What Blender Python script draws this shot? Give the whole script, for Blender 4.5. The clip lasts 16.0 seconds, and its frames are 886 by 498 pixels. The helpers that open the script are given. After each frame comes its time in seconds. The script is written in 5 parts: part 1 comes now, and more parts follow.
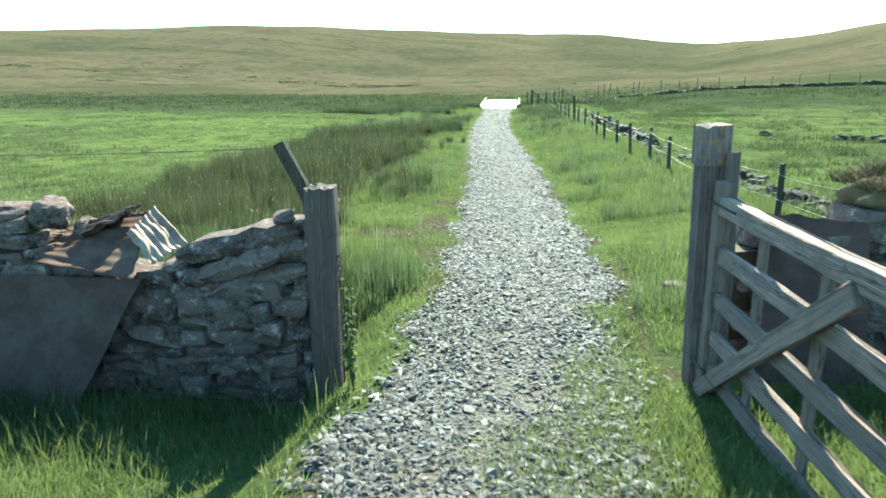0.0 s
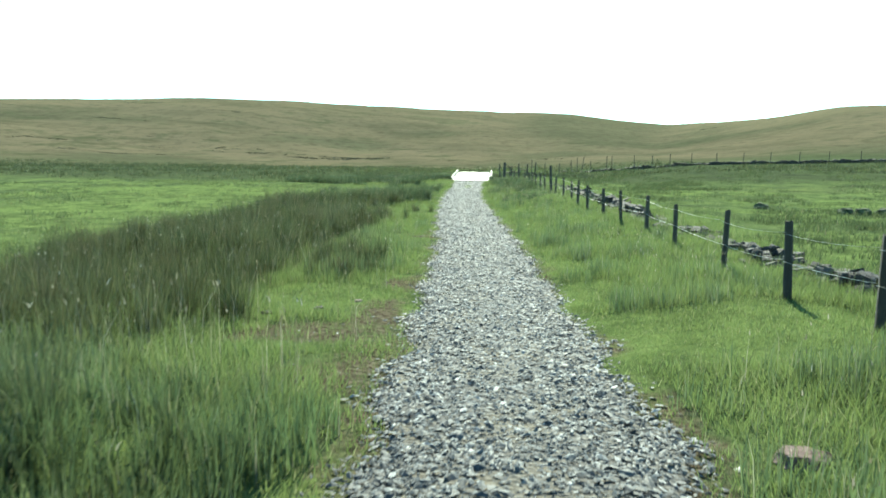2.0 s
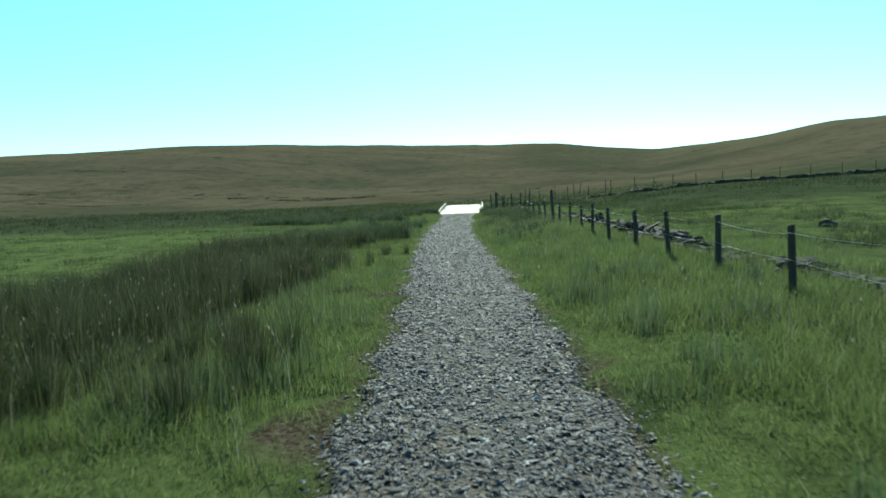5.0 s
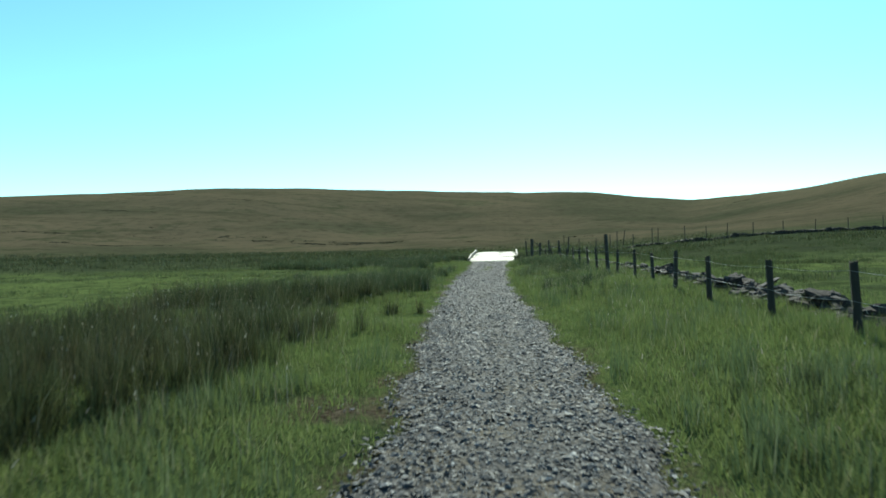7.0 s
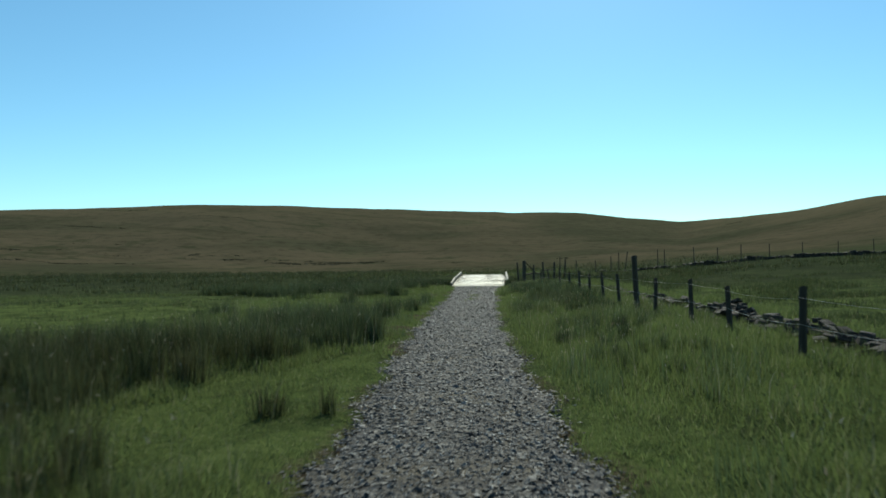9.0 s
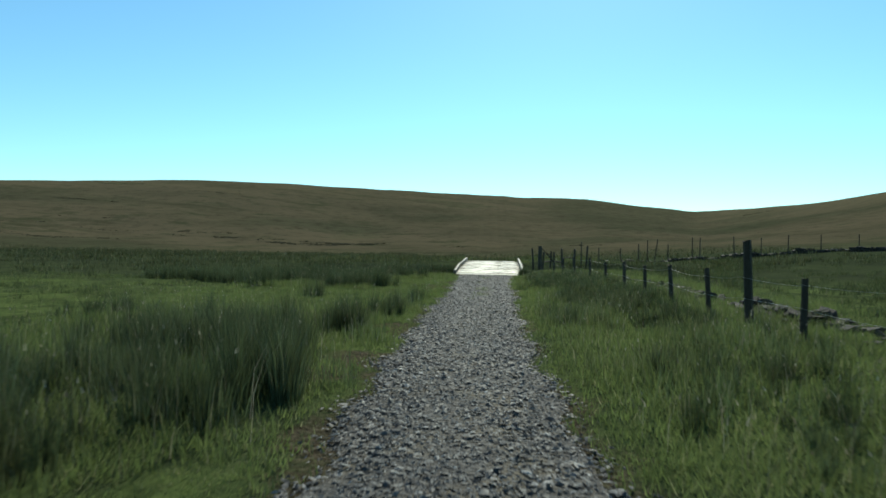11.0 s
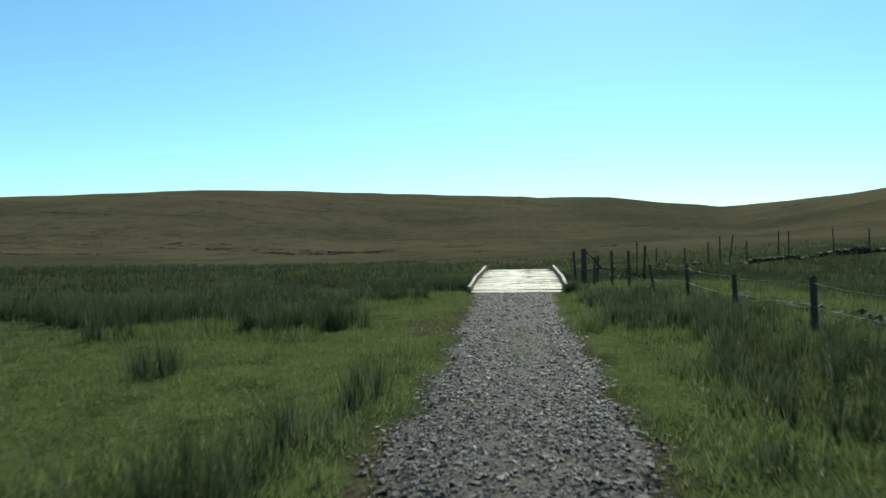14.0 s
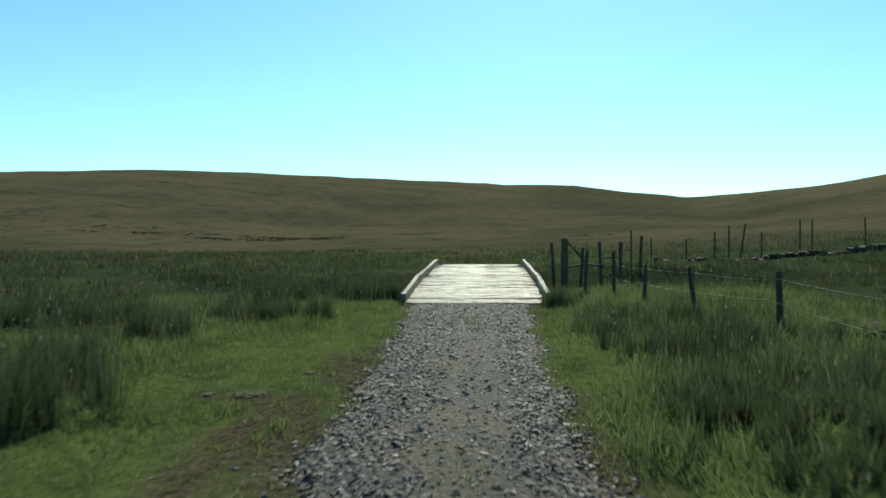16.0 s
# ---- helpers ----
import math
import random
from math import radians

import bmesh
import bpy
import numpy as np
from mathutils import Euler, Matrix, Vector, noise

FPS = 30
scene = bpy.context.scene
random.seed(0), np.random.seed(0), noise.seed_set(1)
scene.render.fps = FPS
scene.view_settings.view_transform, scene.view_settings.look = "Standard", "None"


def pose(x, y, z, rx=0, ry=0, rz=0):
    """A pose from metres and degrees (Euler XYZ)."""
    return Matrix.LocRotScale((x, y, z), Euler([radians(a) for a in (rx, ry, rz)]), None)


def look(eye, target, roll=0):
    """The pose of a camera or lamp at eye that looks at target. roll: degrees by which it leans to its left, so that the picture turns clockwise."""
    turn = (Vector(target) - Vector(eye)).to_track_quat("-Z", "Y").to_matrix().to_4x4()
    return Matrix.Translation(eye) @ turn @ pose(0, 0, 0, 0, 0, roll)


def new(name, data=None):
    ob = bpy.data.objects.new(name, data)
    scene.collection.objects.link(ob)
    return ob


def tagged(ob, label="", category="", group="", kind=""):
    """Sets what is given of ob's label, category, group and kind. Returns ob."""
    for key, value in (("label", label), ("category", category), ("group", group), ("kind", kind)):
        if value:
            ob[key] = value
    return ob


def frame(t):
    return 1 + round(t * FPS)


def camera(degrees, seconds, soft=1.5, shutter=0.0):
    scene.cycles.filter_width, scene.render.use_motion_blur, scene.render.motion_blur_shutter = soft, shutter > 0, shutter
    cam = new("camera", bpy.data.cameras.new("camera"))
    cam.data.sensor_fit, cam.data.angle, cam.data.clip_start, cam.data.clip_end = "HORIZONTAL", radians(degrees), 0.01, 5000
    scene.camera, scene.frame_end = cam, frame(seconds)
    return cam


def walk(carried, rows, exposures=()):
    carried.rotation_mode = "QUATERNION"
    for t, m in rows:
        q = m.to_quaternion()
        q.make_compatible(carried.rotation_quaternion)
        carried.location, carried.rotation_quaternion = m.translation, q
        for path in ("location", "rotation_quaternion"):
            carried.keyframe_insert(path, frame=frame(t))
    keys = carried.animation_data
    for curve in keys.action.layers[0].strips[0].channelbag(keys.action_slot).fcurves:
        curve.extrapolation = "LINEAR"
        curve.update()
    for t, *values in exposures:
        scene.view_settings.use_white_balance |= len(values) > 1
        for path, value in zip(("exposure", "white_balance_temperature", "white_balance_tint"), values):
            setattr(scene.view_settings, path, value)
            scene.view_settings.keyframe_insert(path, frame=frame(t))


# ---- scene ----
cam = camera(68.0, 16.0, soft=1.6, shutter=0.35)
PATH = [
    (0, (0.811, -1.189, 2.697), (0.627, 0.74, 2.202), -0.2),
    (0.5, (0.734, -0.412, 2.55), (0.53, 1.522, 2.08), 0.3),
    (1, (0.748, 0.552, 2.386), (0.527, 2.495, 1.969), -0.9),
    (1.5, (0.725, 1.401, 2.269), (0.548, 3.361, 1.916), 0.3),
    (2, (0.776, 2.279, 2.199), (0.673, 4.257, 1.923), 0.7),
    (2.5, (0.827, 2.963, 2.175), (0.779, 4.952, 1.972), 0.8),
    (3, (0.875, 3.716, 2.167), (0.862, 5.712, 2.042), 0.5),
    (3.2, (0.902, 4.049, 2.148), (0.897, 6.047, 2.049), 0.3),
    (5.3, (0.908, 9.209, 1.772), (0.808, 11.199, 1.59), -2.8),
    (5.5, (0.877, 9.777, 1.737), (0.763, 11.765, 1.549), -2.8),
    (6, (0.807, 11.241, 1.648), (0.655, 13.226, 1.465), -2.3),
    (6.5, (0.713, 12.583, 1.612), (0.539, 14.573, 1.52), -1.9),
    (7, (0.707, 14.11, 1.606), (0.534, 16.103, 1.586), -1.2),
    (7.5, (0.673, 15.672, 1.612), (0.508, 17.664, 1.644), -0.9),
    (8, (0.629, 17.506, 1.635), (0.472, 19.499, 1.685), -0.7),
    (8.5, (0.586, 19.311, 1.638), (0.437, 21.305, 1.703), -0.6),
    (9, (0.649, 21.489, 1.675), (0.516, 23.484, 1.716), -0.7),
    (9.2, (0.672, 22.319, 1.667), (0.543, 24.315, 1.696), -0.8),
    (11.3, (0.276, 29.937, 1.599), (0.125, 31.931, 1.592), 1.0),
    (11.5, (0.266, 30.732, 1.608), (0.112, 32.726, 1.617), 0.9),
    (12, (0.275, 32.653, 1.566), (0.121, 34.647, 1.572), -1.0),
    (12.5, (0.178, 34.398, 1.622), (0.003, 36.39, 1.607), -1.4),
    (13, (0.074, 36.323, 1.595), (-0.125, 38.313, 1.605), -1.0),
    (13.5, (-0.043, 38.094, 1.688), (-0.249, 40.084, 1.69), -1.0),
    (14, (-0.148, 40.086, 1.696), (-0.352, 42.075, 1.704), -0.9),
    (14.5, (-0.153, 42.05, 1.716), (-0.352, 44.04, 1.72), -0.4),
    (15, (-0.109, 44.267, 1.764), (-0.275, 46.26, 1.783), -0.3),
    (15.5, (0.011, 46.524, 1.689), (-0.112, 48.52, 1.686), -0.3),
    (16, (0.081, 48.755, 1.741), (-0.013, 50.752, 1.71), -0.1),
]
EXPOSURES = [(0, 2.42, 6050, -12), (2.2, 1.98, 6000, -13), (3.0, 1.13, 5700, -14), (5.5, 0.88, 5720, -12), (6.0, 1.1, 5720, -12), (6.5, 1.07, 5720, -11), (7.0, 0.74, 5850, -8), (7.5, 0.35, 5950, -5), (9.0, 0.1, 6050, -3), (11.5, 0.3, 6020, -4), (13.0, 0.28, 6050, -3), (14.0, 0.32, 6150, -2), (14.5, 0.38, 6200, -2), (15.0, 0.27, 6100, -3), (15.5, 0.22, 6050, -3), (16.0, 0.45, 6300, -5)]
walk(cam, [(t, look(eye, target, roll)) for t, eye, target, roll in PATH], EXPOSURES)

# ---- light ----
SUN_AZ, SUN_EL = radians(7.0), radians(40.0)      # azimuth to the right of the track, height over the horizon
world = bpy.data.worlds.new("world")
scene.world = world
world.use_nodes = True
wn = world.node_tree
sky = wn.nodes.new("ShaderNodeTexSky")
sky.sky_type, sky.sun_disc = "NISHITA", False
sky.sun_elevation, sky.sun_rotation = SUN_EL, SUN_AZ
sky.altitude, sky.air_density, sky.dust_density, sky.ozone_density = 300.0, 1.0, 0.22, 3.0
tint = wn.nodes.new("ShaderNodeMix")
tint.data_type, tint.blend_type = "RGBA", "MULTIPLY"
tint.inputs[0].default_value = 1.0
tint.inputs[7].default_value = (0.785, 1.0, 0.97, 1.0)
wn.links.new(sky.outputs[0], tint.inputs[6])
wn.links.new(tint.outputs[2], wn.nodes["Background"].inputs[0])
wn.nodes["Background"].inputs[1].default_value = 0.125
sun_data = bpy.data.lights.new("sun", "SUN")
sun_data.energy, sun_data.angle, sun_data.color = 4.4, radians(0.55), (1.0, 0.90, 0.74)
sun = new("sun", sun_data)
sun.matrix_world = look((0, 0, 60), (-math.sin(SUN_AZ) * math.cos(SUN_EL), -math.cos(SUN_AZ) * math.cos(SUN_EL), 60 - math.sin(SUN_EL)))


# ---- materials ----
class Nodes:
    """A small wrapper round a node material."""

    def __init__(self, name, rough=0.8):
        self.m = bpy.data.materials.new(name)
        self.m.use_nodes = True
        self.t = self.m.node_tree
        self.b = self.t.nodes["Principled BSDF"]
        self.out = self.t.nodes["Material Output"]
        self.b.inputs["Roughness"].default_value = rough
        self.b.inputs["Specular IOR Level"].default_value = 0.3

    def node(self, kind, **inputs):
        n = self.t.nodes.new(kind)
        for k, v in inputs.items():
            self.put(n.inputs[k.replace("_", " ")], v)
        return n

    def put(self, socket, v):
        if isinstance(v, bpy.types.NodeSocket):
            self.t.links.new(v, socket)
        elif isinstance(v, tuple) and len(v) == 3 and socket.type == "RGBA":
            socket.default_value = (*v, 1)
        else:
            socket.default_value = v

    def coords(self, kind="Object", scale=(1, 1, 1)):
        src = self.node("ShaderNodeNewGeometry").outputs["Position"] if kind == "World" else self.node("ShaderNodeTexCoord").outputs[kind]
        mp = self.node("ShaderNodeMapping", Vector=src)
        mp.inputs["Scale"].default_value = scale
        return mp.outputs[0]

    def noise(self, vec, scale, detail=4.0, rough=0.6):
        return self.node("ShaderNodeTexNoise", Vector=vec, Scale=scale, Detail=detail, Roughness=rough).outputs["Fac"]

    def ramp(self, fac, stops):
        n = self.node("ShaderNodeValToRGB", Fac=fac)
        e = n.color_ramp.elements
        while len(e) < len(stops):
            e.new(0.5)
        for el, (p, c) in zip(e, stops):
            el.position, el.color = p, (*c, 1) if len(c) == 3 else c
        return n.outputs["Color"]

    def grey(self, fac, lo, hi):
        return self.ramp(fac, [(lo, (0, 0, 0)), (hi, (1, 1, 1))])

    def mix(self, fac, a, b, how="MIX"):
        n = self.t.nodes.new("ShaderNodeMix")
        n.data_type, n.blend_type = "RGBA", how
        self.put(n.inputs[0], fac)
        self.put(n.inputs[6], a)
        self.put(n.inputs[7], b)
        return n.outputs[2]

    def bump(self, height, strength, distance):
        self.put(self.b.inputs["Normal"], self.node("ShaderNodeBump", Height=height, Strength=strength, Distance=distance).outputs[0])

    def color(self, c):
        self.put(self.b.inputs["Base Color"], c)
        return self.m


def island(n):
    return n.node("ShaderNodeNewGeometry").outputs["Random Per Island"]


def stone_material(name, dark, mid, light, lichen, joined=False):
    n = Nodes(name, 0.75)
    rnd = island(n) if joined else n.node("ShaderNodeObjectInfo").outputs["Random"]
    base = n.ramp(rnd, [(0.0, dark), (0.5, mid), (1.0, light)])
    grain = n.noise(n.coords('World'), 34, 6, 0.75)
    base = n.mix(n.grey(grain, 0.35, 0.7), base, light)
    patches = n.grey(n.noise(n.coords('World'), 11.0, 6, 0.75), 0.56, 0.63)
    base = n.mix(patches, base, lichen)
    base = n.mix(n.grey(n.noise(n.coords('World'), 7.0, 6, 0.75), 0.5, 0.66), base, tuple(v * 0.6 for v in dark))
    n.b.inputs["Specular IOR Level"].default_value = 0.12
    n.bump(n.noise(n.coords('World'), 26, 8, 0.75), 0.9, 0.035)
    return n.color(base)


STONE = stone_material("dry_stone", (0.065, 0.039, 0.032), (0.117, 0.074, 0.060), (0.194, 0.130, 0.108), (0.367, 0.275, 0.241))
RUBBLE = stone_material("rubble_stone", (0.025, 0.019, 0.015), (0.046, 0.036, 0.029), (0.070, 0.056, 0.046), (0.10, 0.083, 0.069))
RUBBLE_HEAP = stone_material("heaped_stone", (0.025, 0.019, 0.015), (0.046, 0.036, 0.029), (0.070, 0.056, 0.046), (0.10, 0.083, 0.069), joined=True)
FAR_RUBBLE = stone_material("far_wall_stone", (0.022, 0.018, 0.014), (0.036, 0.030, 0.024), (0.060, 0.050, 0.040), (0.08, 0.07, 0.056), joined=True)


def gravel_material():
    n = Nodes("slate_gravel", 0.6)
    n.b.inputs["Specular IOR Level"].default_value = 0.2
    co = n.coords("World")
    # the palest few chips carry the glitter of the sun in their colour
    base = n.ramp(island(n), [(0.0, (0.015, 0.014, 0.014)), (0.4, (0.029, 0.027, 0.026)), (0.7, (0.060, 0.056, 0.052)), (0.9, (0.122, 0.115, 0.105)), (1.0, (0.31, 0.295, 0.27))])
    base = n.mix(n.grey(n.noise(co, 0.9, 3, 0.6), 0.58, 0.85), base, (0.10, 0.090, 0.080), "MIX")
    base = n.mix(n.grey(n.noise(co, 60, 4, 0.7), 0.3, 0.9), base, (0.085, 0.080, 0.074))
    n.bump(n.noise(co, 70, 4, 0.7), 0.4, 0.006)
    return n.color(base)


GRAVEL = gravel_material()


def bed_material():
    n = Nodes("gravel_bed", 0.9)
    co = n.coords("World")
    cells = n.node("ShaderNodeTexVoronoi", Vector=co, Scale=24.0, Randomness=1.0)
    base = n.ramp(cells.outputs["Color"], [(0.1, (0.030, 0.027, 0.024)), (0.5, (0.050, 0.044, 0.038)), (0.9, (0.080, 0.071, 0.060))])
    base = n.mix(n.grey(n.noise(co, 1.3, 4, 0.6), 0.45, 0.65), base, (0.080, 0.064, 0.040))
    n.bump(cells.outputs["Distance"], 0.8, 0.03)
    return n.color(base)


BED = bed_material()


def ground_material():
    """Turf of the fields, bare earth by the track and brown moor grass on the hills, from the sheet's own cover values."""
    n = Nodes("turf", 0.95)
    n.b.inputs["Specular IOR Level"].default_value = 0.0
    co = n.coords("World")
    cover = n.node("ShaderNodeVertexColor")
    cover.layer_name = "cover"
    sep = n.node("ShaderNodeSeparateColor", Color=cover.outputs["Color"])
    fine = n.mix(0.5, n.noise(co, 1.9, 5, 0.7), n.noise(co, 6.5, 6, 0.75))
    broad = n.noise(n.coords("World", (0.24, 0.2, 0.2)), 1.0, 5, 0.65)
    turf = n.ramp(fine, [(0.34, (0.060, 0.081, 0.030)), (0.5, (0.098, 0.123, 0.040)), (0.66, (0.132, 0.156, 0.056))])
    rough = n.ramp(fine, [(0.34, (0.036, 0.048, 0.025)), (0.5, (0.062, 0.077, 0.034)), (0.66, (0.094, 0.106, 0.050))])
    field = n.mix(n.grey(broad, 0.43, 0.60), turf, rough)
    tuft_shade = n.noise(n.coords("World", (0.8, 0.65, 0.8)), 1.0, 5, 0.7)
    field = n.mix(cover.outputs["Alpha"], field, turf)
    # dark spots for coarse tufts and the shadows they throw, painted into the turf
    field = n.mix(n.grey(tuft_shade, 0.47, 0.64), field, n.mix(0.62, field, (0.020, 0.026, 0.014)))
    streak = n.noise(n.coords("World", (0.03, 0.045, 0.05)), 1.0, 6, 0.62)
    tuft = n.noise(n.coords("World", (0.35, 0.35, 0.35)), 1.0, 6, 0.72)
    moor = n.ramp(streak, [(0.3, (0.064, 0.057, 0.034)), (0.45, (0.084, 0.071, 0.043)), (0.6, (0.102, 0.083, 0.051)), (0.72, (0.082, 0.078, 0.042))])
    moor = n.mix(n.grey(tuft, 0.5, 0.75), moor, (0.048, 0.042, 0.025))
    green = n.mix(n.grey(tuft, 0.35, 0.65), (0.050, 0.060, 0.030), (0.026, 0.031, 0.019))
    band = n.noise(n.coords("World", (0.02, 0.09, 0.1)), 1.0, 6, 0.7)
    moor = n.mix(n.grey(band, 0.55, 0.75), moor, (0.044, 0.043, 0.024))
    mottle = n.noise(n.coords("World", (0.10, 0.16, 0.1)), 1.0, 7, 0.72)
    moor = n.mix(n.grey(mottle, 0.54, 0.66), moor, (0.046, 0.050, 0.026))
    moor = n.mix(cover.outputs["Alpha"], moor, n.ramp(tuft, [(0.35, (0.122, 0.103, 0.062)), (0.65, (0.092, 0.080, 0.048))]))
    moor = n.mix(sep.outputs["Blue"], moor, green)
    base = n.mix(sep.outputs["Red"], field, moor)
    earth = n.ramp(n.noise(co, 14, 5, 0.7), [(0.34, (0.026, 0.020, 0.013)), (0.46, (0.066, 0.052, 0.034)), (0.58, (0.100, 0.082, 0.054)), (0.72, (0.190, 0.165, 0.122))])
    base = n.mix(n.grey(n.mix(0.68, sep.outputs["Green"], n.noise(co, 4.2, 7, 0.8)), 0.45, 0.66), base, earth)
    n.bump(n.mix(0.5, n.noise(co, 1.3, 4, 0.6), n.noise(co, 9.0, 6, 0.75)), 0.9, 0.22)
    return n.color(base)


TURF = ground_material()


def leaf_material(name, stops, dry, through_part, scale=0.35, dry_from=0.62, rough=0.55, tip=None, glow=(0.120, 0.150, 0.050)):
    """Thin blades: part of the light that falls on them passes through; the tips may have withered to another colour."""
    n = Nodes(name, rough)
    n.b.inputs["Specular IOR Level"].default_value = 0.1
    co = n.coords("World")
    rnd = island(n)
    base = n.ramp(rnd, stops)
    base = n.mix(n.grey(n.noise(co, 2.6, 3, 0.6), 0.40, 0.66), base, tuple(v * 0.75 for v in stops[0][1]))
    base = n.mix(n.grey(n.noise(co, scale, 3, 0.6), 0.42, 0.72), base, n.ramp(rnd, [(0.0, tuple(v * 0.8 for v in stops[0][1])), (1.0, stops[-1][1])]))
    base = n.mix(n.grey(rnd, dry_from, 1.0), base, dry)
    if tip:
        along = n.node("ShaderNodeAttribute")
        along.attribute_name = "along"
        brown = n.node("ShaderNodeMath", Value=n.grey(n.noise(co, 0.9, 4, 0.65), 0.42, 0.68))
        brown.operation = "MULTIPLY"
        n.put(brown.inputs[1], n.grey(along.outputs["Fac"], 0.35, 1.0))
        base = n.mix(brown.outputs[0], base, tip)
    n.color(base)
    tr = n.node("ShaderNodeBsdfTranslucent", Color=n.mix(0.4, base, glow))
    mx = n.node("ShaderNodeMixShader", Fac=through_part)
    n.t.links.new(n.b.outputs[0], mx.inputs[1])
    n.t.links.new(tr.outputs[0], mx.inputs[2])
    n.t.links.new(mx.outputs[0], n.out.inputs[0])
    return n.m


GRASS = leaf_material("grass_blade", [(0.0, (0.056, 0.083, 0.032)), (0.5, (0.100, 0.138, 0.047)), (1.0, (0.148, 0.180, 0.072))], (0.230, 0.205, 0.140), 0.62, dry_from=0.87, glow=(0.142, 0.177, 0.048))
TALL = leaf_material("tall_grass_blade", [(0.0, (0.043, 0.061, 0.024)), (0.5, (0.080, 0.107, 0.039)), (1.0, (0.122, 0.148, 0.064))], (0.220, 0.190, 0.135), 0.5, dry_from=0.86, rough=0.65, tip=(0.145, 0.125, 0.075))
TUFT = leaf_material("green_tuft_blade", [(0.0, (0.042, 0.064, 0.032)), (0.5, (0.078, 0.108, 0.044)), (0.9, (0.116, 0.148, 0.064)), (1.0, (0.180, 0.190, 0.100))], (0.220, 0.200, 0.145), 0.5, dry_from=0.93, rough=0.5, glow=(0.100, 0.140, 0.056))
RUSH = leaf_material("rush_blade", [(0.0, (0.013, 0.018, 0.008)), (0.5, (0.034, 0.045, 0.019)), (0.8, (0.078, 0.098, 0.040)), (1.0, (0.175, 0.190, 0.090))], (0.280, 0.235, 0.150), 0.33, dry_from=0.93, rough=0.4, tip=(0.112, 0.076, 0.046), glow=(0.088, 0.102, 0.036))
GREEN_RUSH = leaf_material("green_rush_blade", [(0.0, (0.015, 0.023, 0.012)), (0.5, (0.039, 0.058, 0.028)), (0.8, (0.080, 0.112, 0.052)), (1.0, (0.170, 0.205, 0.105))], (0.270, 0.240, 0.160), 0.38, dry_from=0.95, rough=0.4, tip=(0.080, 0.074, 0.040), glow=(0.082, 0.108, 0.040))
TUSSOCK = leaf_material("field_tussock", [(0.0, (0.046, 0.063, 0.026)), (0.5, (0.100, 0.128, 0.048)), (1.0, (0.138, 0.164, 0.066))], (0.180, 0.160, 0.100), 0.55, dry_from=0.9, rough=0.8, glow=(0.135, 0.165, 0.055))
PASTURE = leaf_material("pasture_tuft", [(0.0, (0.028, 0.040, 0.017)), (0.5, (0.056, 0.075, 0.031)), (1.0, (0.098, 0.118, 0.050))], (0.180, 0.155, 0.100), 0.4, dry_from=0.9, rough=0.7, glow=(0.100, 0.120, 0.045))
SEED = leaf_material("seed_stalk", [(0.0, (0.13, 0.11, 0.07)), (0.5, (0.24, 0.205, 0.14)), (1.0, (0.46, 0.41, 0.31))], (0.42, 0.37, 0.27), 0.3, rough=0.8, glow=(0.2, 0.18, 0.12))
HEATH = leaf_material("heath_tussock", [(0.0, (0.032, 0.032, 0.019)), (0.5, (0.046, 0.043, 0.026)), (1.0, (0.064, 0.056, 0.036))], (0.08, 0.066, 0.042), 0.3, dry_from=0.85, glow=(0.07, 0.066, 0.036))


def wood_material(name, dark, mid, light, along, rough=0.75, lichen=None, stains=False):
    """Weathered timber with its grain along one axis of the object."""
    n = Nodes(name, rough)
    sc = [38.0, 38.0, 38.0]
    sc[along] = 1.1
    co = n.coords("Object", tuple(sc))
    fibre = n.noise(co, 2.2, 6, 0.7)
    soft_dark = tuple(0.5 * (a + b) for a, b in zip(dark, mid))
    base = n.ramp(fibre, [(0.28, dark), (0.42, soft_dark), (0.54, mid), (0.7, light)])
    broad = n.noise(n.coords("World", (1, 1, 1)), 3.6, 5, 0.7)
    base = n.mix(n.grey(broad, 0.42, 0.68), base, n.mix(0.45, base, dark))
    crack_at = [14.0, 14.0, 14.0]
    crack_at[along] = 0.7
    crack = n.noise(n.coords("Object", tuple(crack_at)), 2.0, 3, 0.55)
    base = n.mix(n.ramp(crack, [(0.56, (0, 0, 0)), (0.585, (1, 1, 1)), (0.61, (0, 0, 0))]), base, tuple(v * 0.3 for v in dark))
    tone = n.node("ShaderNodeObjectInfo").outputs["Random"]
    base = n.mix(n.grey(tone, 0.3, 1.0), base, n.mix(0.5, base, dark))
    flat = n.coords("Object")
    base = n.mix(n.grey(n.noise(flat, 5.5, 5, 0.7), 0.55, 0.75), base, dark)
    if stains:
        long_way = n.coords("World", (1.1, 7.0, 1.0))
        base = n.mix(n.grey(n.noise(long_way, 1.3, 6, 0.8), 0.505, 0.545), base, tuple(v * 0.6 for v in dark))
        base = n.mix(n.grey(tone, 0.6, 0.8), base, n.mix(0.6, base, dark))
        n.b.inputs["Specular IOR Level"].default_value = 0.2
    if lichen:
        base = n.mix(n.grey(n.noise(flat, 13.0, 6, 0.75), 0.53, 0.66), base, lichen)
    n.bump(fibre, 1.0, 0.02)
    return n.color(base)


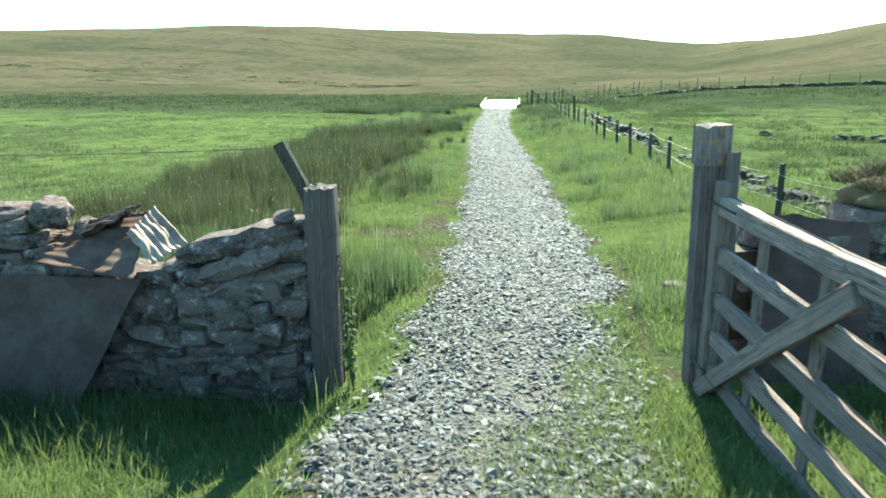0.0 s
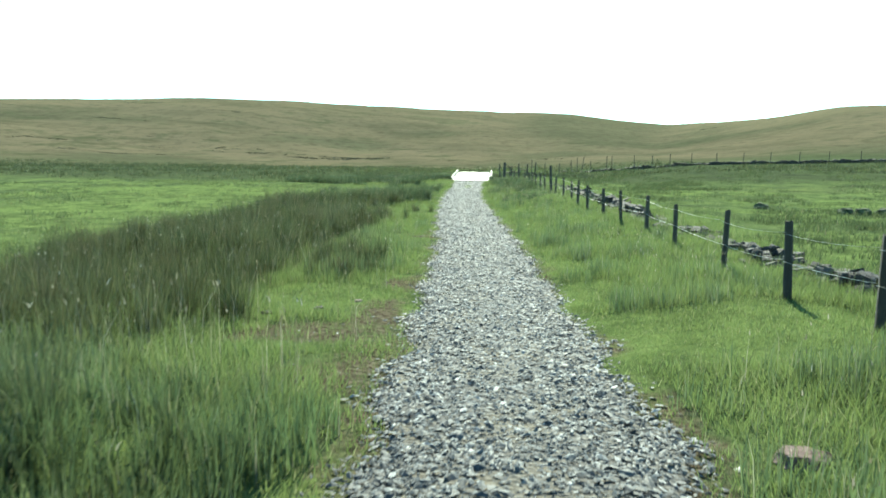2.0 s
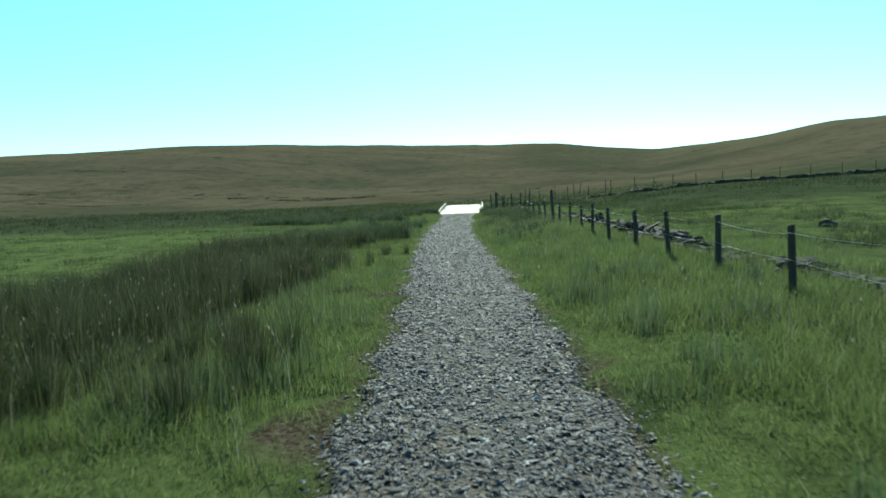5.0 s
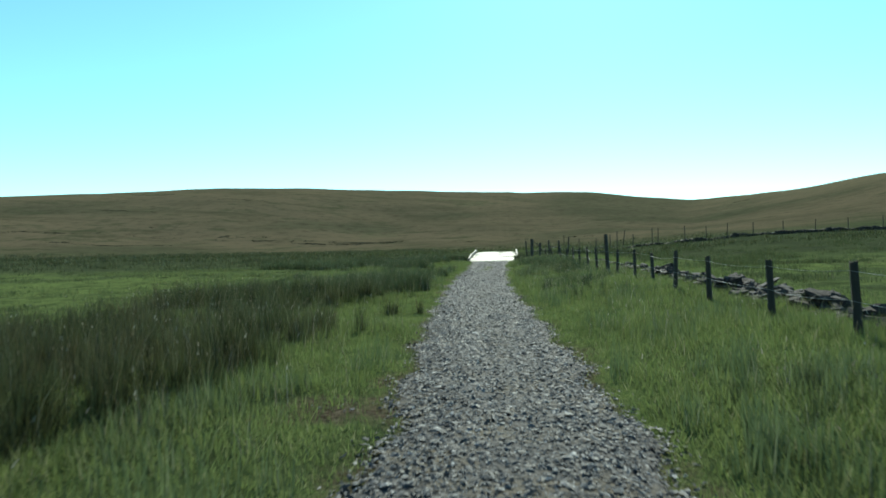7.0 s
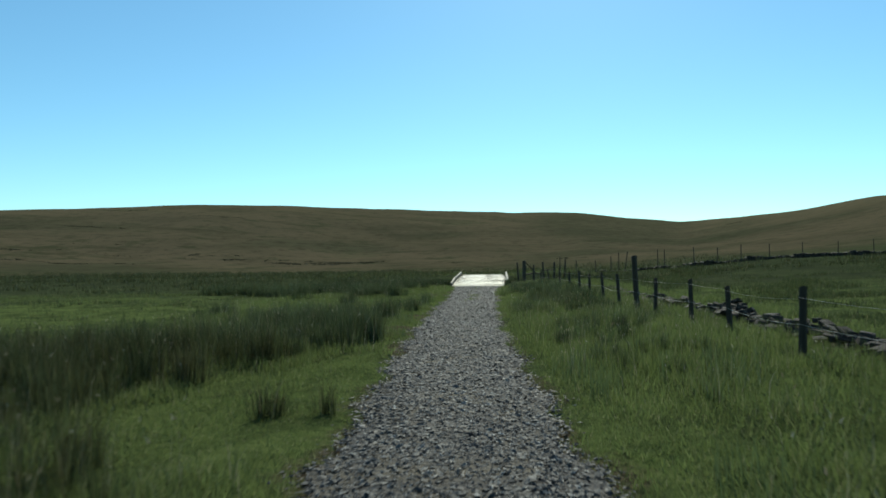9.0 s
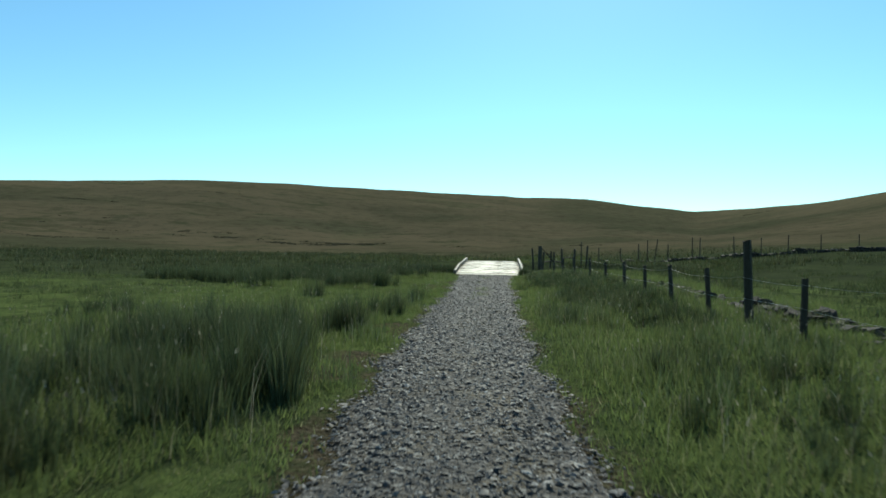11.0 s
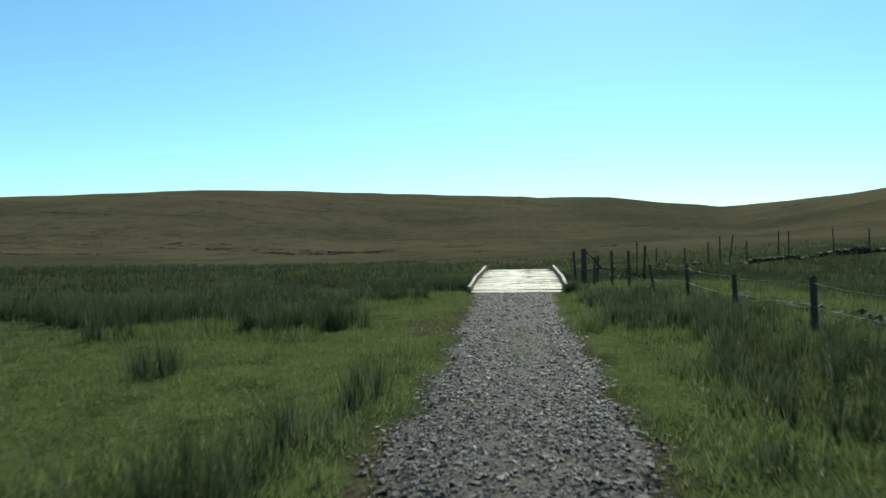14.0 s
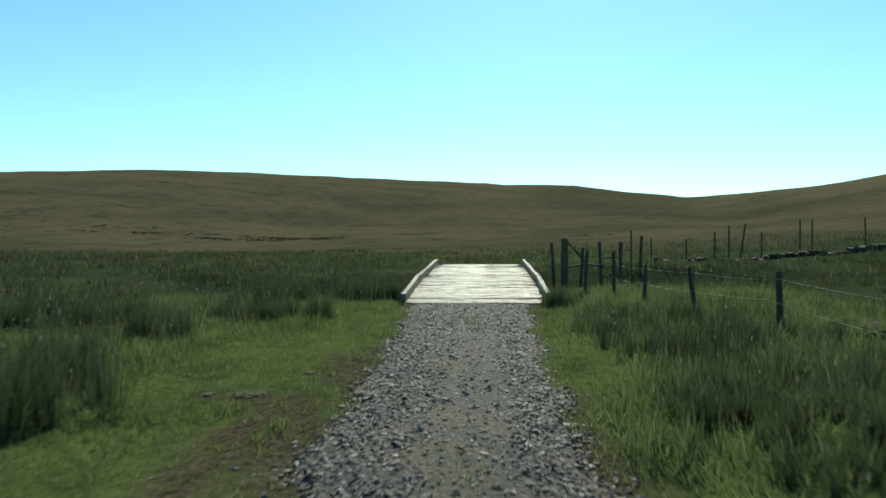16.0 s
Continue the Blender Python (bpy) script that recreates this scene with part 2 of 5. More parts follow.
POST_WOOD = wood_material("post_wood", (0.036, 0.027, 0.017), (0.078, 0.059, 0.037), (0.150, 0.117, 0.076), 2)
GATE_POST_WOOD = wood_material("gate_post_wood", (0.076, 0.046, 0.037), (0.162, 0.104, 0.086), (0.302, 0.206, 0.175), 2)
LICHEN_WOOD = wood_material("lichened_wood", (0.108, 0.071, 0.057), (0.216, 0.149, 0.128), (0.367, 0.265, 0.235), 2, lichen=(0.389, 0.149, 0.041))
RAIL_WOOD = wood_material("gate_rail_wood", (0.124, 0.077, 0.061), (0.270, 0.175, 0.137), (0.464, 0.312, 0.255), 1, 0.65)
UPRIGHT_WOOD = wood_material("gate_upright_wood", (0.103, 0.064, 0.050), (0.205, 0.133, 0.104), (0.346, 0.229, 0.182), 2, 0.7)
# bleached boards, made paler and yellower still to stand for the sun's glare
DECK_WOOD = wood_material("deck_wood", (0.14, 0.11, 0.06), (0.58, 0.51, 0.34), (0.82, 0.74, 0.53), 0, 0.42, stains=True)
KERB_WOOD = wood_material("kerb_wood", (0.10, 0.080, 0.055), (0.24, 0.20, 0.145), (0.42, 0.36, 0.27), 1, 0.6)


def tin_material(name, a, b, c, rough, metal, mix_lo):
    n = Nodes(name, rough)
    n.b.inputs["Metallic"].default_value = metal
    co = n.coords("Object")
    rust = n.noise(co, 3.4, 6, 0.7)
    base = n.ramp(rust, [(mix_lo, a), (mix_lo + 0.15, b), (mix_lo + 0.3, c)])
    n.bump(n.noise(co, 40, 4, 0.7), 0.3, 0.004)
    return n.color(base)


RUST = tin_material("rusted_tin", (0.040, 0.018, 0.011), (0.079, 0.038, 0.026), (0.110, 0.064, 0.046), 0.75, 0.05, 0.33)
# the same rusty iron again, painted paler where the sun falls on it
SUNLIT_RUST = tin_material("sunlit_rusty_tin", (0.112, 0.058, 0.038), (0.216, 0.144, 0.105), (0.304, 0.229, 0.175), 0.65, 0.05, 0.36)
SLAB = tin_material("dark_sheet", (0.043, 0.022, 0.017), (0.065, 0.035, 0.029), (0.089, 0.052, 0.043), 0.9, 0.0, 0.3)
WIRE = tin_material("fence_wire", (0.108, 0.099, 0.088), (0.192, 0.180, 0.165), (0.270, 0.255, 0.237), 0.4, 0.8, 0.3)
EARTH = tin_material("peat_earth", (0.035, 0.026, 0.017), (0.07, 0.052, 0.033), (0.12, 0.092, 0.06), 0.95, 0.0, 0.35)
DRY_TURF = tin_material("dry_turf", (0.056, 0.038, 0.017), (0.112, 0.078, 0.036), (0.167, 0.122, 0.061), 0.95, 0.0, 0.33)
MOUND = tin_material("mound_turf", (0.02, 0.023, 0.010), (0.035, 0.040, 0.016), (0.055, 0.060, 0.026), 0.95, 0.0, 0.35)


# ---- shape of the land ----
def smooth(a, b, v):
    s = np.clip((np.asarray(v, float) - a) / (b - a), 0, 1)
    return s * s * (3 - 2 * s)


def wave(x, y, seed=0.0):
    """A cheap smooth unevenness between -1 and 1."""
    return (np.sin(x * 1.31 + y * 0.57 + seed) * np.sin(y * 1.13 - x * 0.41 + 1.7 * seed) + np.sin(x * 0.47 - y * 0.83 + 2.1 * seed) * np.sin(x * 0.29 + y * 0.37 + 0.6 * seed)) * 0.5


def profile(y):
    """Height of the track along its way: it falls from behind the gate and runs level to the bridge."""
    return np.interp(y, [-60, -12, -6, -3, -1, 1, 3.3, 5.7, 7.5, 9.5, 12, 16, 66, 71, 79, 90, 130], [4.5, 2.5, 1.95, 1.5, 1.2, 0.87, 0.57, 0.43, 0.30, 0.17, 0.06, 0.0, 0.0, 0.1, 0.42, 0.45, 0.6])


EDGE_Y = [-20, 2.8, 5.4, 8.4, 15, 19, 27, 32, 38, 46, 51, 55, 59, 66]
EDGE_L = [-0.25, -0.08, 0.08, -0.02, -0.18, -0.28, -0.78, -0.93, -1.15, -1.25, -1.15, -1.3, -1.28, -1.6]
EDGE_R = [1.6, 1.75, 2.02, 2.14, 2.0, 1.9, 1.5, 1.24, 0.98, 0.98, 1.1, 1.05, 1.12, 1.55]


def track(y):
    return np.interp(y, EDGE_Y, EDGE_L) + 0.09 * np.sin(y * 2.3) + 0.06 * np.sin(y * 5.1 + 1), np.interp(y, EDGE_Y, EDGE_R) + 0.08 * np.sin(y * 1.9 + 2) + 0.06 * np.sin(y * 4.3)


RIDGE_A = [-180, -90, -60, -38, -24, -17, -8, 0, 8, 16, 22, 30, 45, 70, 90, 180]
RIDGE_R = [300, 300, 290, 280, 262, 265, 280, 300, 360, 421, 330, 260, 250, 270, 300, 300]
RIDGE_H = [4, 11, 17, 20.3, 22.5, 22.9, 22.6, 22.3, 23.1, 19.8, 17.3, 17.9, 20.6, 17.5, 12, 4]


def hill(x, y):
    """How far up the hillside a place is, from 0 at its foot to 1 on the ridge and beyond, and the ridge's height there."""
    ang = np.degrees(np.arctan2(x - 0.5, y - 20))
    r = np.hypot(x - 0.5, y - 20)
    rr, hh = np.interp(ang, RIDGE_A, RIDGE_R), np.interp(ang, RIDGE_A, RIDGE_H)
    foot = np.interp(ang, [-180, -60, -10, 8, 180], [120, 95, 92, 66, 66])
    return (r - foot) / (rr - foot), hh


def land(x, y):
    x, y = np.asarray(x, float), np.asarray(y, float)
    z = profile(y)
    z = z + 0.17 * smooth(2.2, 4.6, x) * smooth(4, 9, y)
    z = z + (0.85 * smooth(30, 80, y) * smooth(11, 30, x) + 0.014 * np.clip(x - 12, 0, 60) * smooth(15, 80, y)) * (1 - smooth(400, 900, y))
    z = z - 0.09 * smooth(-1.3, -3.0, x) * smooth(9, 14, y) * (1 - smooth(60, 70, y))
    left, right = track(y)
    off = np.maximum(np.maximum(left - x, x - right), 0)
    z = z + 0.05 * wave(x, y, 1.0) * smooth(0.2, 2.5, off) + 0.05 * wave(x * 2.4, y * 2.4, 3.0) * smooth(0.2, 2.0, off)
    z = z + 0.06 * smooth(0, 0.5, off) * smooth(5, 9, y)
    z = z - 0.27 * smooth(-0.1, -0.75, x) * smooth(-0.5, 1.8, y) * (1 - smooth(4.2, 6.0, y))
    # the burn under the bridge
    bank = np.abs(y - 72.5 - 0.10 * x - 0.9 * np.sin(x * 0.35))
    z = z - 0.85 * (1 - smooth(1.2, 4.5, bank)) * (1 - smooth(9, 16, np.abs(x)))
    u, hh = hill(x, y)
    v = np.clip(u, 0, 1)
    rise = np.sin(v * np.pi / 2) ** 2 * (1 - 0.25 * np.clip(u - 1, 0, 2))
    z = z + hh * rise
    z = z + (0.5 * wave(x * 0.11, y * 0.11, 2.0) + 0.08 * wave(x * 0.33, y * 0.33, 5.0)) * smooth(0.02, 0.25, u)
    return z


def mesh_from(name, verts, faces, material, along=None):
    """A mesh from arrays of corners and of triangles or quads; along: each corner's share of its blade's length."""
    me = bpy.data.meshes.new(name)
    verts, faces = np.asarray(verts, np.float32), np.asarray(faces, np.int32)
    k = faces.shape[1]
    me.vertices.add(len(verts))
    me.vertices.foreach_set("co", verts.ravel())
    me.loops.add(faces.size)
    me.loops.foreach_set("vertex_index", faces.ravel())
    me.polygons.add(len(faces))
    me.polygons.foreach_set("loop_start", np.arange(0, faces.size, k, dtype=np.int32))
    me.update(calc_edges=True)
    if along is not None:
        me.attributes.new("along", "FLOAT", "POINT").data.foreach_set("value", np.resize(np.asarray(along, np.float32), len(verts)))
    me.materials.append(material)
    return me


def grid_faces(nx, ny):
    i = np.arange(nx * ny).reshape(ny, nx)
    return np.stack([i[:-1, :-1], i[:-1, 1:], i[1:, 1:], i[1:, :-1]], -1).reshape(-1, 4)


def spread(knots):
    """Positions along an axis from (start, end, step) runs."""
    return np.unique(np.concatenate([np.arange(a, b, s) for a, b, s in knots]))


BARE = [(-1.1, 9.35, 1.15, 0.85), (-0.6, 7.7, 0.5, 0.7), (-0.55, 10.6, 0.5, 1.6), (-0.45, 13.2, 0.45, 1.0), (-0.35, 8.6, 0.35, 1.3), (-0.95, 20.2, 0.95, 0.75), (-0.75, 33.6, 0.4, 1.6), (-1.75, 36.6, 0.7, 0.8), (-1.55, 37.9, 0.65, 0.8), (-1.4, 41.0, 0.3, 0.9), (-1.65, 41.5, 0.45, 0.7), (-1.8, 54.2, 0.75, 2.0), (-2.4, 55.7, 1.0, 0.6), (-1.7, 57.8, 0.5, 1.8)]


def build_ground():
    xs = spread([(-2600, -600, 200), (-600, -150, 25), (-150, -40, 4), (-40, -10, 1.0), (-10, 10, 0.3), (10, 40, 1.0), (40, 160, 4), (160, 600, 25), (600, 2601, 200)])
    ys = spread([(-1000, -100, 100), (-100, -15, 8), (-15, 80, 0.4), (80, 180, 1.6), (180, 520, 4), (520, 1000, 40), (1000, 3001, 200)])
    gx, gy = np.meshgrid(xs, ys)
    verts = np.stack([gx.ravel(), gy.ravel(), land(gx, gy).ravel()], -1)
    me = mesh_from("ground", verts, grid_faces(len(xs), len(ys)), TURF)
    x, y = verts[:, 0], verts[:, 1]
    u, _ = hill(x, y)
    ang = np.degrees(np.arctan2(x - 0.5, y - 20))
    moor = 0.85 * smooth(52, 68, y + 7 * smooth(3, 7, x) - 6 * smooth(-22, -6, x) * smooth(4, 0, x) + 6 * wave(x * 0.16, y * 0.25)) + 0.15 * smooth(86, 124, y + 9 * wave(x * 0.1, y * 0.2))
    left, right = track(y)
    off = np.maximum(left - x, x - right)
    earth = (1 - smooth(0.0, 0.32, off + 0.3 * wave(x * 3, y * 1.3, 4))) * (y < 68) * 0.9
    for cx, cy, rx, ry in BARE:
        earth = np.maximum(earth, 1 - smooth(0.5, 1.0, np.hypot((x - cx) / rx, (y - cy) / ry) + 0.3 * wave(x * 4, y * 3)))
    vale = (1 - smooth(3.5, 8, np.abs(ang - 13 - 3 * np.sin(y * 0.02)))) * smooth(0.15, 0.4, u) * 0.4
    vale = np.maximum(vale, smooth(0.0, 0.6, wave(x * 0.045, y * 0.08, 3) + 0.4 * wave(x * 0.15, y * 0.2, 1)) * smooth(0.0, 0.08, u) * (1 - smooth(0.3, 0.85, u)) * 0.5)
    vale = np.maximum(vale, 0.95 * smooth(40, 52, y) * (1 - smooth(88, 118, y + 10 * wave(x * 0.1, y * 0.2, 2))))
    lawn = blobs(x, y, LAWNS)
    moor = moor * (1 - lawn)
    # straw-coloured bents on the upper and right-hand slopes
    lawn = np.maximum(lawn, smooth(0.25, 0.8, u) * (0.35 + 0.5 * smooth(-5, 22, ang)) * (0.8 + 0.4 * wave(x * 0.03, y * 0.04, 7)))
    col = me.color_attributes.new("cover", "FLOAT_COLOR", "POINT")
    col.data.foreach_set("color", np.stack([moor, np.clip(earth, 0, 1), vale, np.clip(lawn, 0, 1)], -1).astype(np.float32).ravel())
    for p in me.polygons:
        p.use_smooth = True
    return tagged(new("ground", me), "rough green pasture rising to a brown moorland hillside", "ground", kind="structure")


def build_track():
    ys = np.arange(-14, 66.0, 0.22)
    n = 22
    left, right = track(ys)
    s = np.linspace(0, 1, n)
    x = left[:, None] + 0.06 + (right - left - 0.12)[:, None] * s[None]
    y = np.repeat(ys[:, None], n, 1)
    z = land(x, y) + 0.03 + 0.02 * np.sin(s * np.pi)[None] - 0.045 * (np.abs(s - 0.5) > 0.49)[None]
    me = mesh_from("road", np.stack([x.ravel(), y.ravel(), z.ravel()], -1), grid_faces(n, len(ys)), BED)
    for p in me.polygons:
        p.use_smooth = True
    return tagged(new("road", me), "straight track of loose grey slate gravel", "gravel track", kind="structure")


rng = np.random.default_rng(7)


# ---- loose cover ----
def turn_matrices(n, tip):
    """Random turns: any heading, tipped by up to tip radians."""
    yaw, a, b = rng.uniform(0, 2 * np.pi, n), rng.normal(0, tip, n), rng.normal(0, tip, n)
    cy, sy, ca, sa, cb, sb = np.cos(yaw), np.sin(yaw), np.cos(a), np.sin(a), np.cos(b), np.sin(b)
    o, i = np.zeros(n), np.ones(n)
    rz = np.stack([cy, -sy, o, sy, cy, o, o, o, i], -1).reshape(n, 3, 3)
    rx = np.stack([i, o, o, o, ca, -sa, o, sa, ca], -1).reshape(n, 3, 3)
    ry = np.stack([cb, o, sb, o, i, o, -sb, o, cb], -1).reshape(n, 3, 3)
    return rz @ rx @ ry


def chips(places, sizes, flat, tip):
    """Angular stone chips: a bent six-cornered slab each, eight faces."""
    n = len(places)
    base = np.array([[1, 0, 0], [0.3, 0.8, 0], [-0.8, 0.5, 0], [-0.7, -0.6, 0], [0.4, -0.8, 0], [0.1, 0.05, 1], [-0.05, 0, -1]], float)
    v = base[None] * (1 + rng.uniform(-0.38, 0.38, (n, 7, 3)))
    v[:, :5, 2] += rng.uniform(-0.45, 0.45, (n, 5))
    v = v * np.stack([sizes * 1.2, sizes * rng.uniform(0.4, 0.9, n), sizes * flat * rng.uniform(0.6, 1.4, n)], -1)[:, None]
    v = np.einsum("nij,nkj->nki", turn_matrices(n, tip), v) + places[:, None]
    # the hidden underside stays open, sunk in the bed
    f = np.array([[0, 1, 5], [1, 2, 5], [2, 3, 5], [3, 4, 5], [4, 0, 5]])
    return v[:, :6].reshape(-1, 3), (f[None] + 6 * np.arange(n)[:, None, None]).reshape(-1, 3)


def build_gravel():
    parts = []
    for y0, y1, per, size in ((-1, 16, 1700, 0.021), (16, 40, 1400, 0.0215), (40, 66, 1150, 0.023)):
        n = int((y1 - y0) * 2.35 * per)
        y = rng.uniform(y0, y1, n)
        left, right = track(y)
        s = rng.uniform(0, 1, n)
        x = left - 0.10 + (right - left + 0.20) * s + rng.normal(0, 0.07, n)
        # the middle strip is thinner towards the bridge
        keep = (rng.uniform(0, 1, n) < 0.08 + smooth(0.0, 0.16, s) * smooth(1.0, 0.84, s)) & (rng.uniform(0, 1, n) > 0.75 * smooth(46, 52, y) * (1 - smooth(60, 63, y)) * (np.abs(s - 0.58) < 0.15))
        x, y, s = x[keep], y[keep], s[keep]
        size_n = np.minimum(size * 0.95 * rng.lognormal(0, 0.42, len(x)), 0.045)
        parts.append((np.stack([x, y, land(x, y) + 0.010 + 0.035 * smooth(0.03, 0.2, s) * smooth(0.97, 0.8, s) + 0.012 * rng.normal(0, 1, len(x))], -1), size_n))
    # chippings thrown out on the bare places beside it
    for cx, cy, rx, ry in BARE:
        m = int(16 * rx * ry)
        x, y = cx + rx * rng.normal(0, 0.45, m), cy + ry * rng.normal(0, 0.45, m)
        parts.append((np.stack([x, y, land(x, y) + 0.006], -1), 0.014 * rng.lognormal(0, 0.4, m)))
    v, f = chips(np.concatenate([p[0] for p in parts]), np.concatenate([p[1] for p in parts]), 0.30, 0.20)
    me = mesh_from("gravel", v, f, GRAVEL)
    me.shade_flat()
    ob = new("gravel", me)
    return tagged(ob, "loose angular grey slate chippings on the track", "gravel", kind="stuff")


build_gravel()


BLADE = (0.0, 0.0, 0.55, 0.55, 1.0)      # shares of the length at a blade's five corners


def blades(x, y, height, width, lean, z=None, bend=0.5, way=None):
    """Tapered blades, three faces each, in random headings or leaning the given way."""
    n = len(x)
    z = land(x, y) - 0.02 if z is None else z
    yaw = rng.uniform(0, 2 * np.pi, n)
    way = rng.uniform(0, 2 * np.pi, n) if way is None else way
    side = np.stack([np.cos(yaw), np.sin(yaw), np.zeros(n)], -1) * (width / 2)[:, None]
    out = np.stack([np.cos(way), np.sin(way), np.zeros(n)], -1) * (lean * height)[:, None]
    up = np.stack([np.zeros(n), np.zeros(n), height], -1)
    foot = np.stack([x, y, z], -1)
    mid = foot + up * 0.55 + out * (0.55 * (1 - bend))
    tip = foot + up * rng.uniform(0.9, 1.0, n)[:, None] + out
    v = np.stack([foot - side, foot + side, mid - side * 0.75, mid + side * 0.75, tip], 1)
    f = np.array([[0, 1, 3], [0, 3, 2], [2, 3, 4]])
    return v.reshape(-1, 3), (f[None] + 5 * np.arange(n)[:, None, None]).reshape(-1, 3)


def short_blades(x, y, height, width, lean):
    n = len(x)
    z = land(x, y) - 0.01
    yaw, way = rng.uniform(0, 2 * np.pi, n), rng.uniform(0, 2 * np.pi, n)
    side = np.stack([np.cos(yaw), np.sin(yaw), np.zeros(n)], -1) * (width / 2)[:, None]
    foot = np.stack([x, y, z], -1)
    tip = foot + np.stack([np.cos(way) * lean * height, np.sin(way) * lean * height, height], -1)
    v = np.stack([foot - side, foot + side, tip], 1)
    return v.reshape(-1, 3), np.arange(3 * n).reshape(-1, 3)


def blobs(x, y, rows):
    """The most that any of the soft ellipses (x, y, rx, ry, strength) gives at a place."""
    out = np.zeros(np.shape(x))
    for cx, cy, rx, ry, s in rows:
        out = np.maximum(out, s * (1 - smooth(0.75, 1.0, np.hypot((x - cx) / rx, (y - cy) / ry))))
    return out


# beds of rushes beside the track: middle, half extents and density
WET_BY_GATE = [
    (-2.6, 5.3, 2.0, 1.3, 0.5), (-0.9, 5.6, 0.8, 1.1, 0.3), (-4.6, 6.6, 1.6, 2.0, 0.7), (-3.2, 7.6, 1.2, 1.0, 0.6), (-4.2, 9.3, 1.7, 1.0, 1.0), (-2.55, 10.1, 0.8, 0.85, 1.0), (-1.95, 9.95, 0.28, 0.4, 1.0), (-3.0, 9.3, 0.9, 0.65, 1.0), (-3.7, 18.4, 0.9, 1.8, 1.0), (-3.3, 20.5, 0.75, 1.3, 1.0), (-4.6, 17.6, 1.0, 1.6, 1.0), (-5.6, 11.2, 2.6, 2.2, 1.0),
    (-3.6, 11.8, 1.2, 1.6, 1.0), (-4.4, 13.2, 1.6, 2.0, 1.0), (-3.3, 14.2, 0.7, 1.0, 0.9), (-1.7, 13.7, 0.8, 0.45, 0.4), (-1.9, 15.7, 0.9, 0.9, 0.6), (-1.5, 14.4, 0.6, 0.5, 0.6), (-4.1, 16.0, 1.4, 2.2, 1.0), (-6.4, 16.5, 2.2, 4.0, 1.0),
    (-2.9, 17.4, 0.5, 0.8, 0.7), (-4.3, 19.8, 1.3, 2.2, 0.95), (-6.0, 21.0, 2.6, 2.6, 0.95), (-3.0, 22.5, 0.75, 1.3, 1.0), (-2.95, 20.9, 0.6, 0.9, 0.9), (-4.6, 23.6, 1.9, 2.0, 1.0), (-2.4, 24.7, 0.5, 0.55, 1.0),
    (-3.2, 25.1, 0.7, 0.7, 1.0), (-2.05, 25.2, 0.45, 0.4, 1.0), (-7.0, 25.5, 1.8, 2.0, 0.8), (-4.8, 27.4, 1.2, 1.0, 0.6)]
WET_BY_BURN = [
    (-5.0, 30.7, 1.3, 1.5, 1.0), (-4.9, 28.9, 1.0, 1.4, 1.0), (-3.9, 31.5, 0.7, 1.0, 1.0), (-2.65, 26.5, 0.5, 0.45, 0.8), (-6.6, 31.5, 2.6, 2.8, 1.0), (-3.7, 32.9, 1.2, 1.2, 1.0), (-5.6, 34.0, 2.4, 1.6, 0.8), (-2.3, 35.2, 0.9, 1.4, 0.95), (-4.6, 35.8, 1.6, 1.4, 0.8),
    (-3.4, 38.7, 1.1, 1.6, 1.0), (-2.5, 41.0, 0.55, 0.7, 0.9), (-5.0, 39.6, 1.7, 1.8, 0.8), (-3.8, 41.9, 0.4, 0.45, 1.0), (-2.75, 42.4, 0.6, 0.5, 0.95), (-2.05, 44.2, 0.65, 0.9, 0.6), (-3.1, 42.9, 0.8, 0.55, 0.9), (-6.2, 44.2, 0.4, 0.4, 0.8), (-9.5, 43.0, 2.5, 2.0, 0.4),
    (-2.2, 46.0, 0.5, 0.5, 0.4), (-1.85, 47.4, 0.45, 1.0, 0.4), (-5.2, 49.0, 0.36, 0.36, 0.95), (-8.5, 52.8, 0.7, 0.5, 0.5), (-2.0, 52.6, 0.35, 0.5, 0.3),
    (-5.3, 56.2, 1.3, 1.3, 0.9), (-5.0, 54.8, 1.5, 1.1, 0.95), (-4.0, 55.3, 0.6, 1.0, 0.9), (-9.5, 57.0, 3.6, 2.4, 0.85), (-13.5, 58.5, 2.5, 2.5, 0.6), (-5.6, 60.3, 1.1, 0.7, 0.9), (-8.5, 62.0, 2.6, 1.5, 0.7), (-4.4, 62.9, 1.6, 1.0, 0.85), (-2.9, 66.9, 1.2, 0.9, 1.0), (-5.5, 66.0, 1.6, 0.9, 0.7)]
WET_BY_FENCE = [
    (3.9, 20.6, 0.9, 1.2, 0.2), (5.2, 18.6, 0.35, 0.35, 0.8), (1.75, 44.0, 0.35, 1.6, 0.5), (2.6, 33.5, 0.7, 2.6, 0.4), (3.2, 36.6, 1.1, 2.4, 0.5), (2.2, 43.6, 0.8, 1.8, 0.6), (3.8, 43.0, 1.0, 3.6, 0.7), (3.5, 47.6, 1.5, 3.4, 1.0), (2.65, 54.5, 1.0, 1.9, 0.95), (3.9, 54.0, 1.3, 3.2, 1.0), (3.3, 59.6, 1.5, 4.2, 0.9),
    (2.4, 65.6, 0.7, 1.0, 1.0), (4.9, 57.5, 0.9, 4.5, 0.6), (4.9, 50.0, 0.7, 3.5, 0.5)]
RUSH_BEDS = WET_BY_GATE + WET_BY_BURN + WET_BY_FENCE
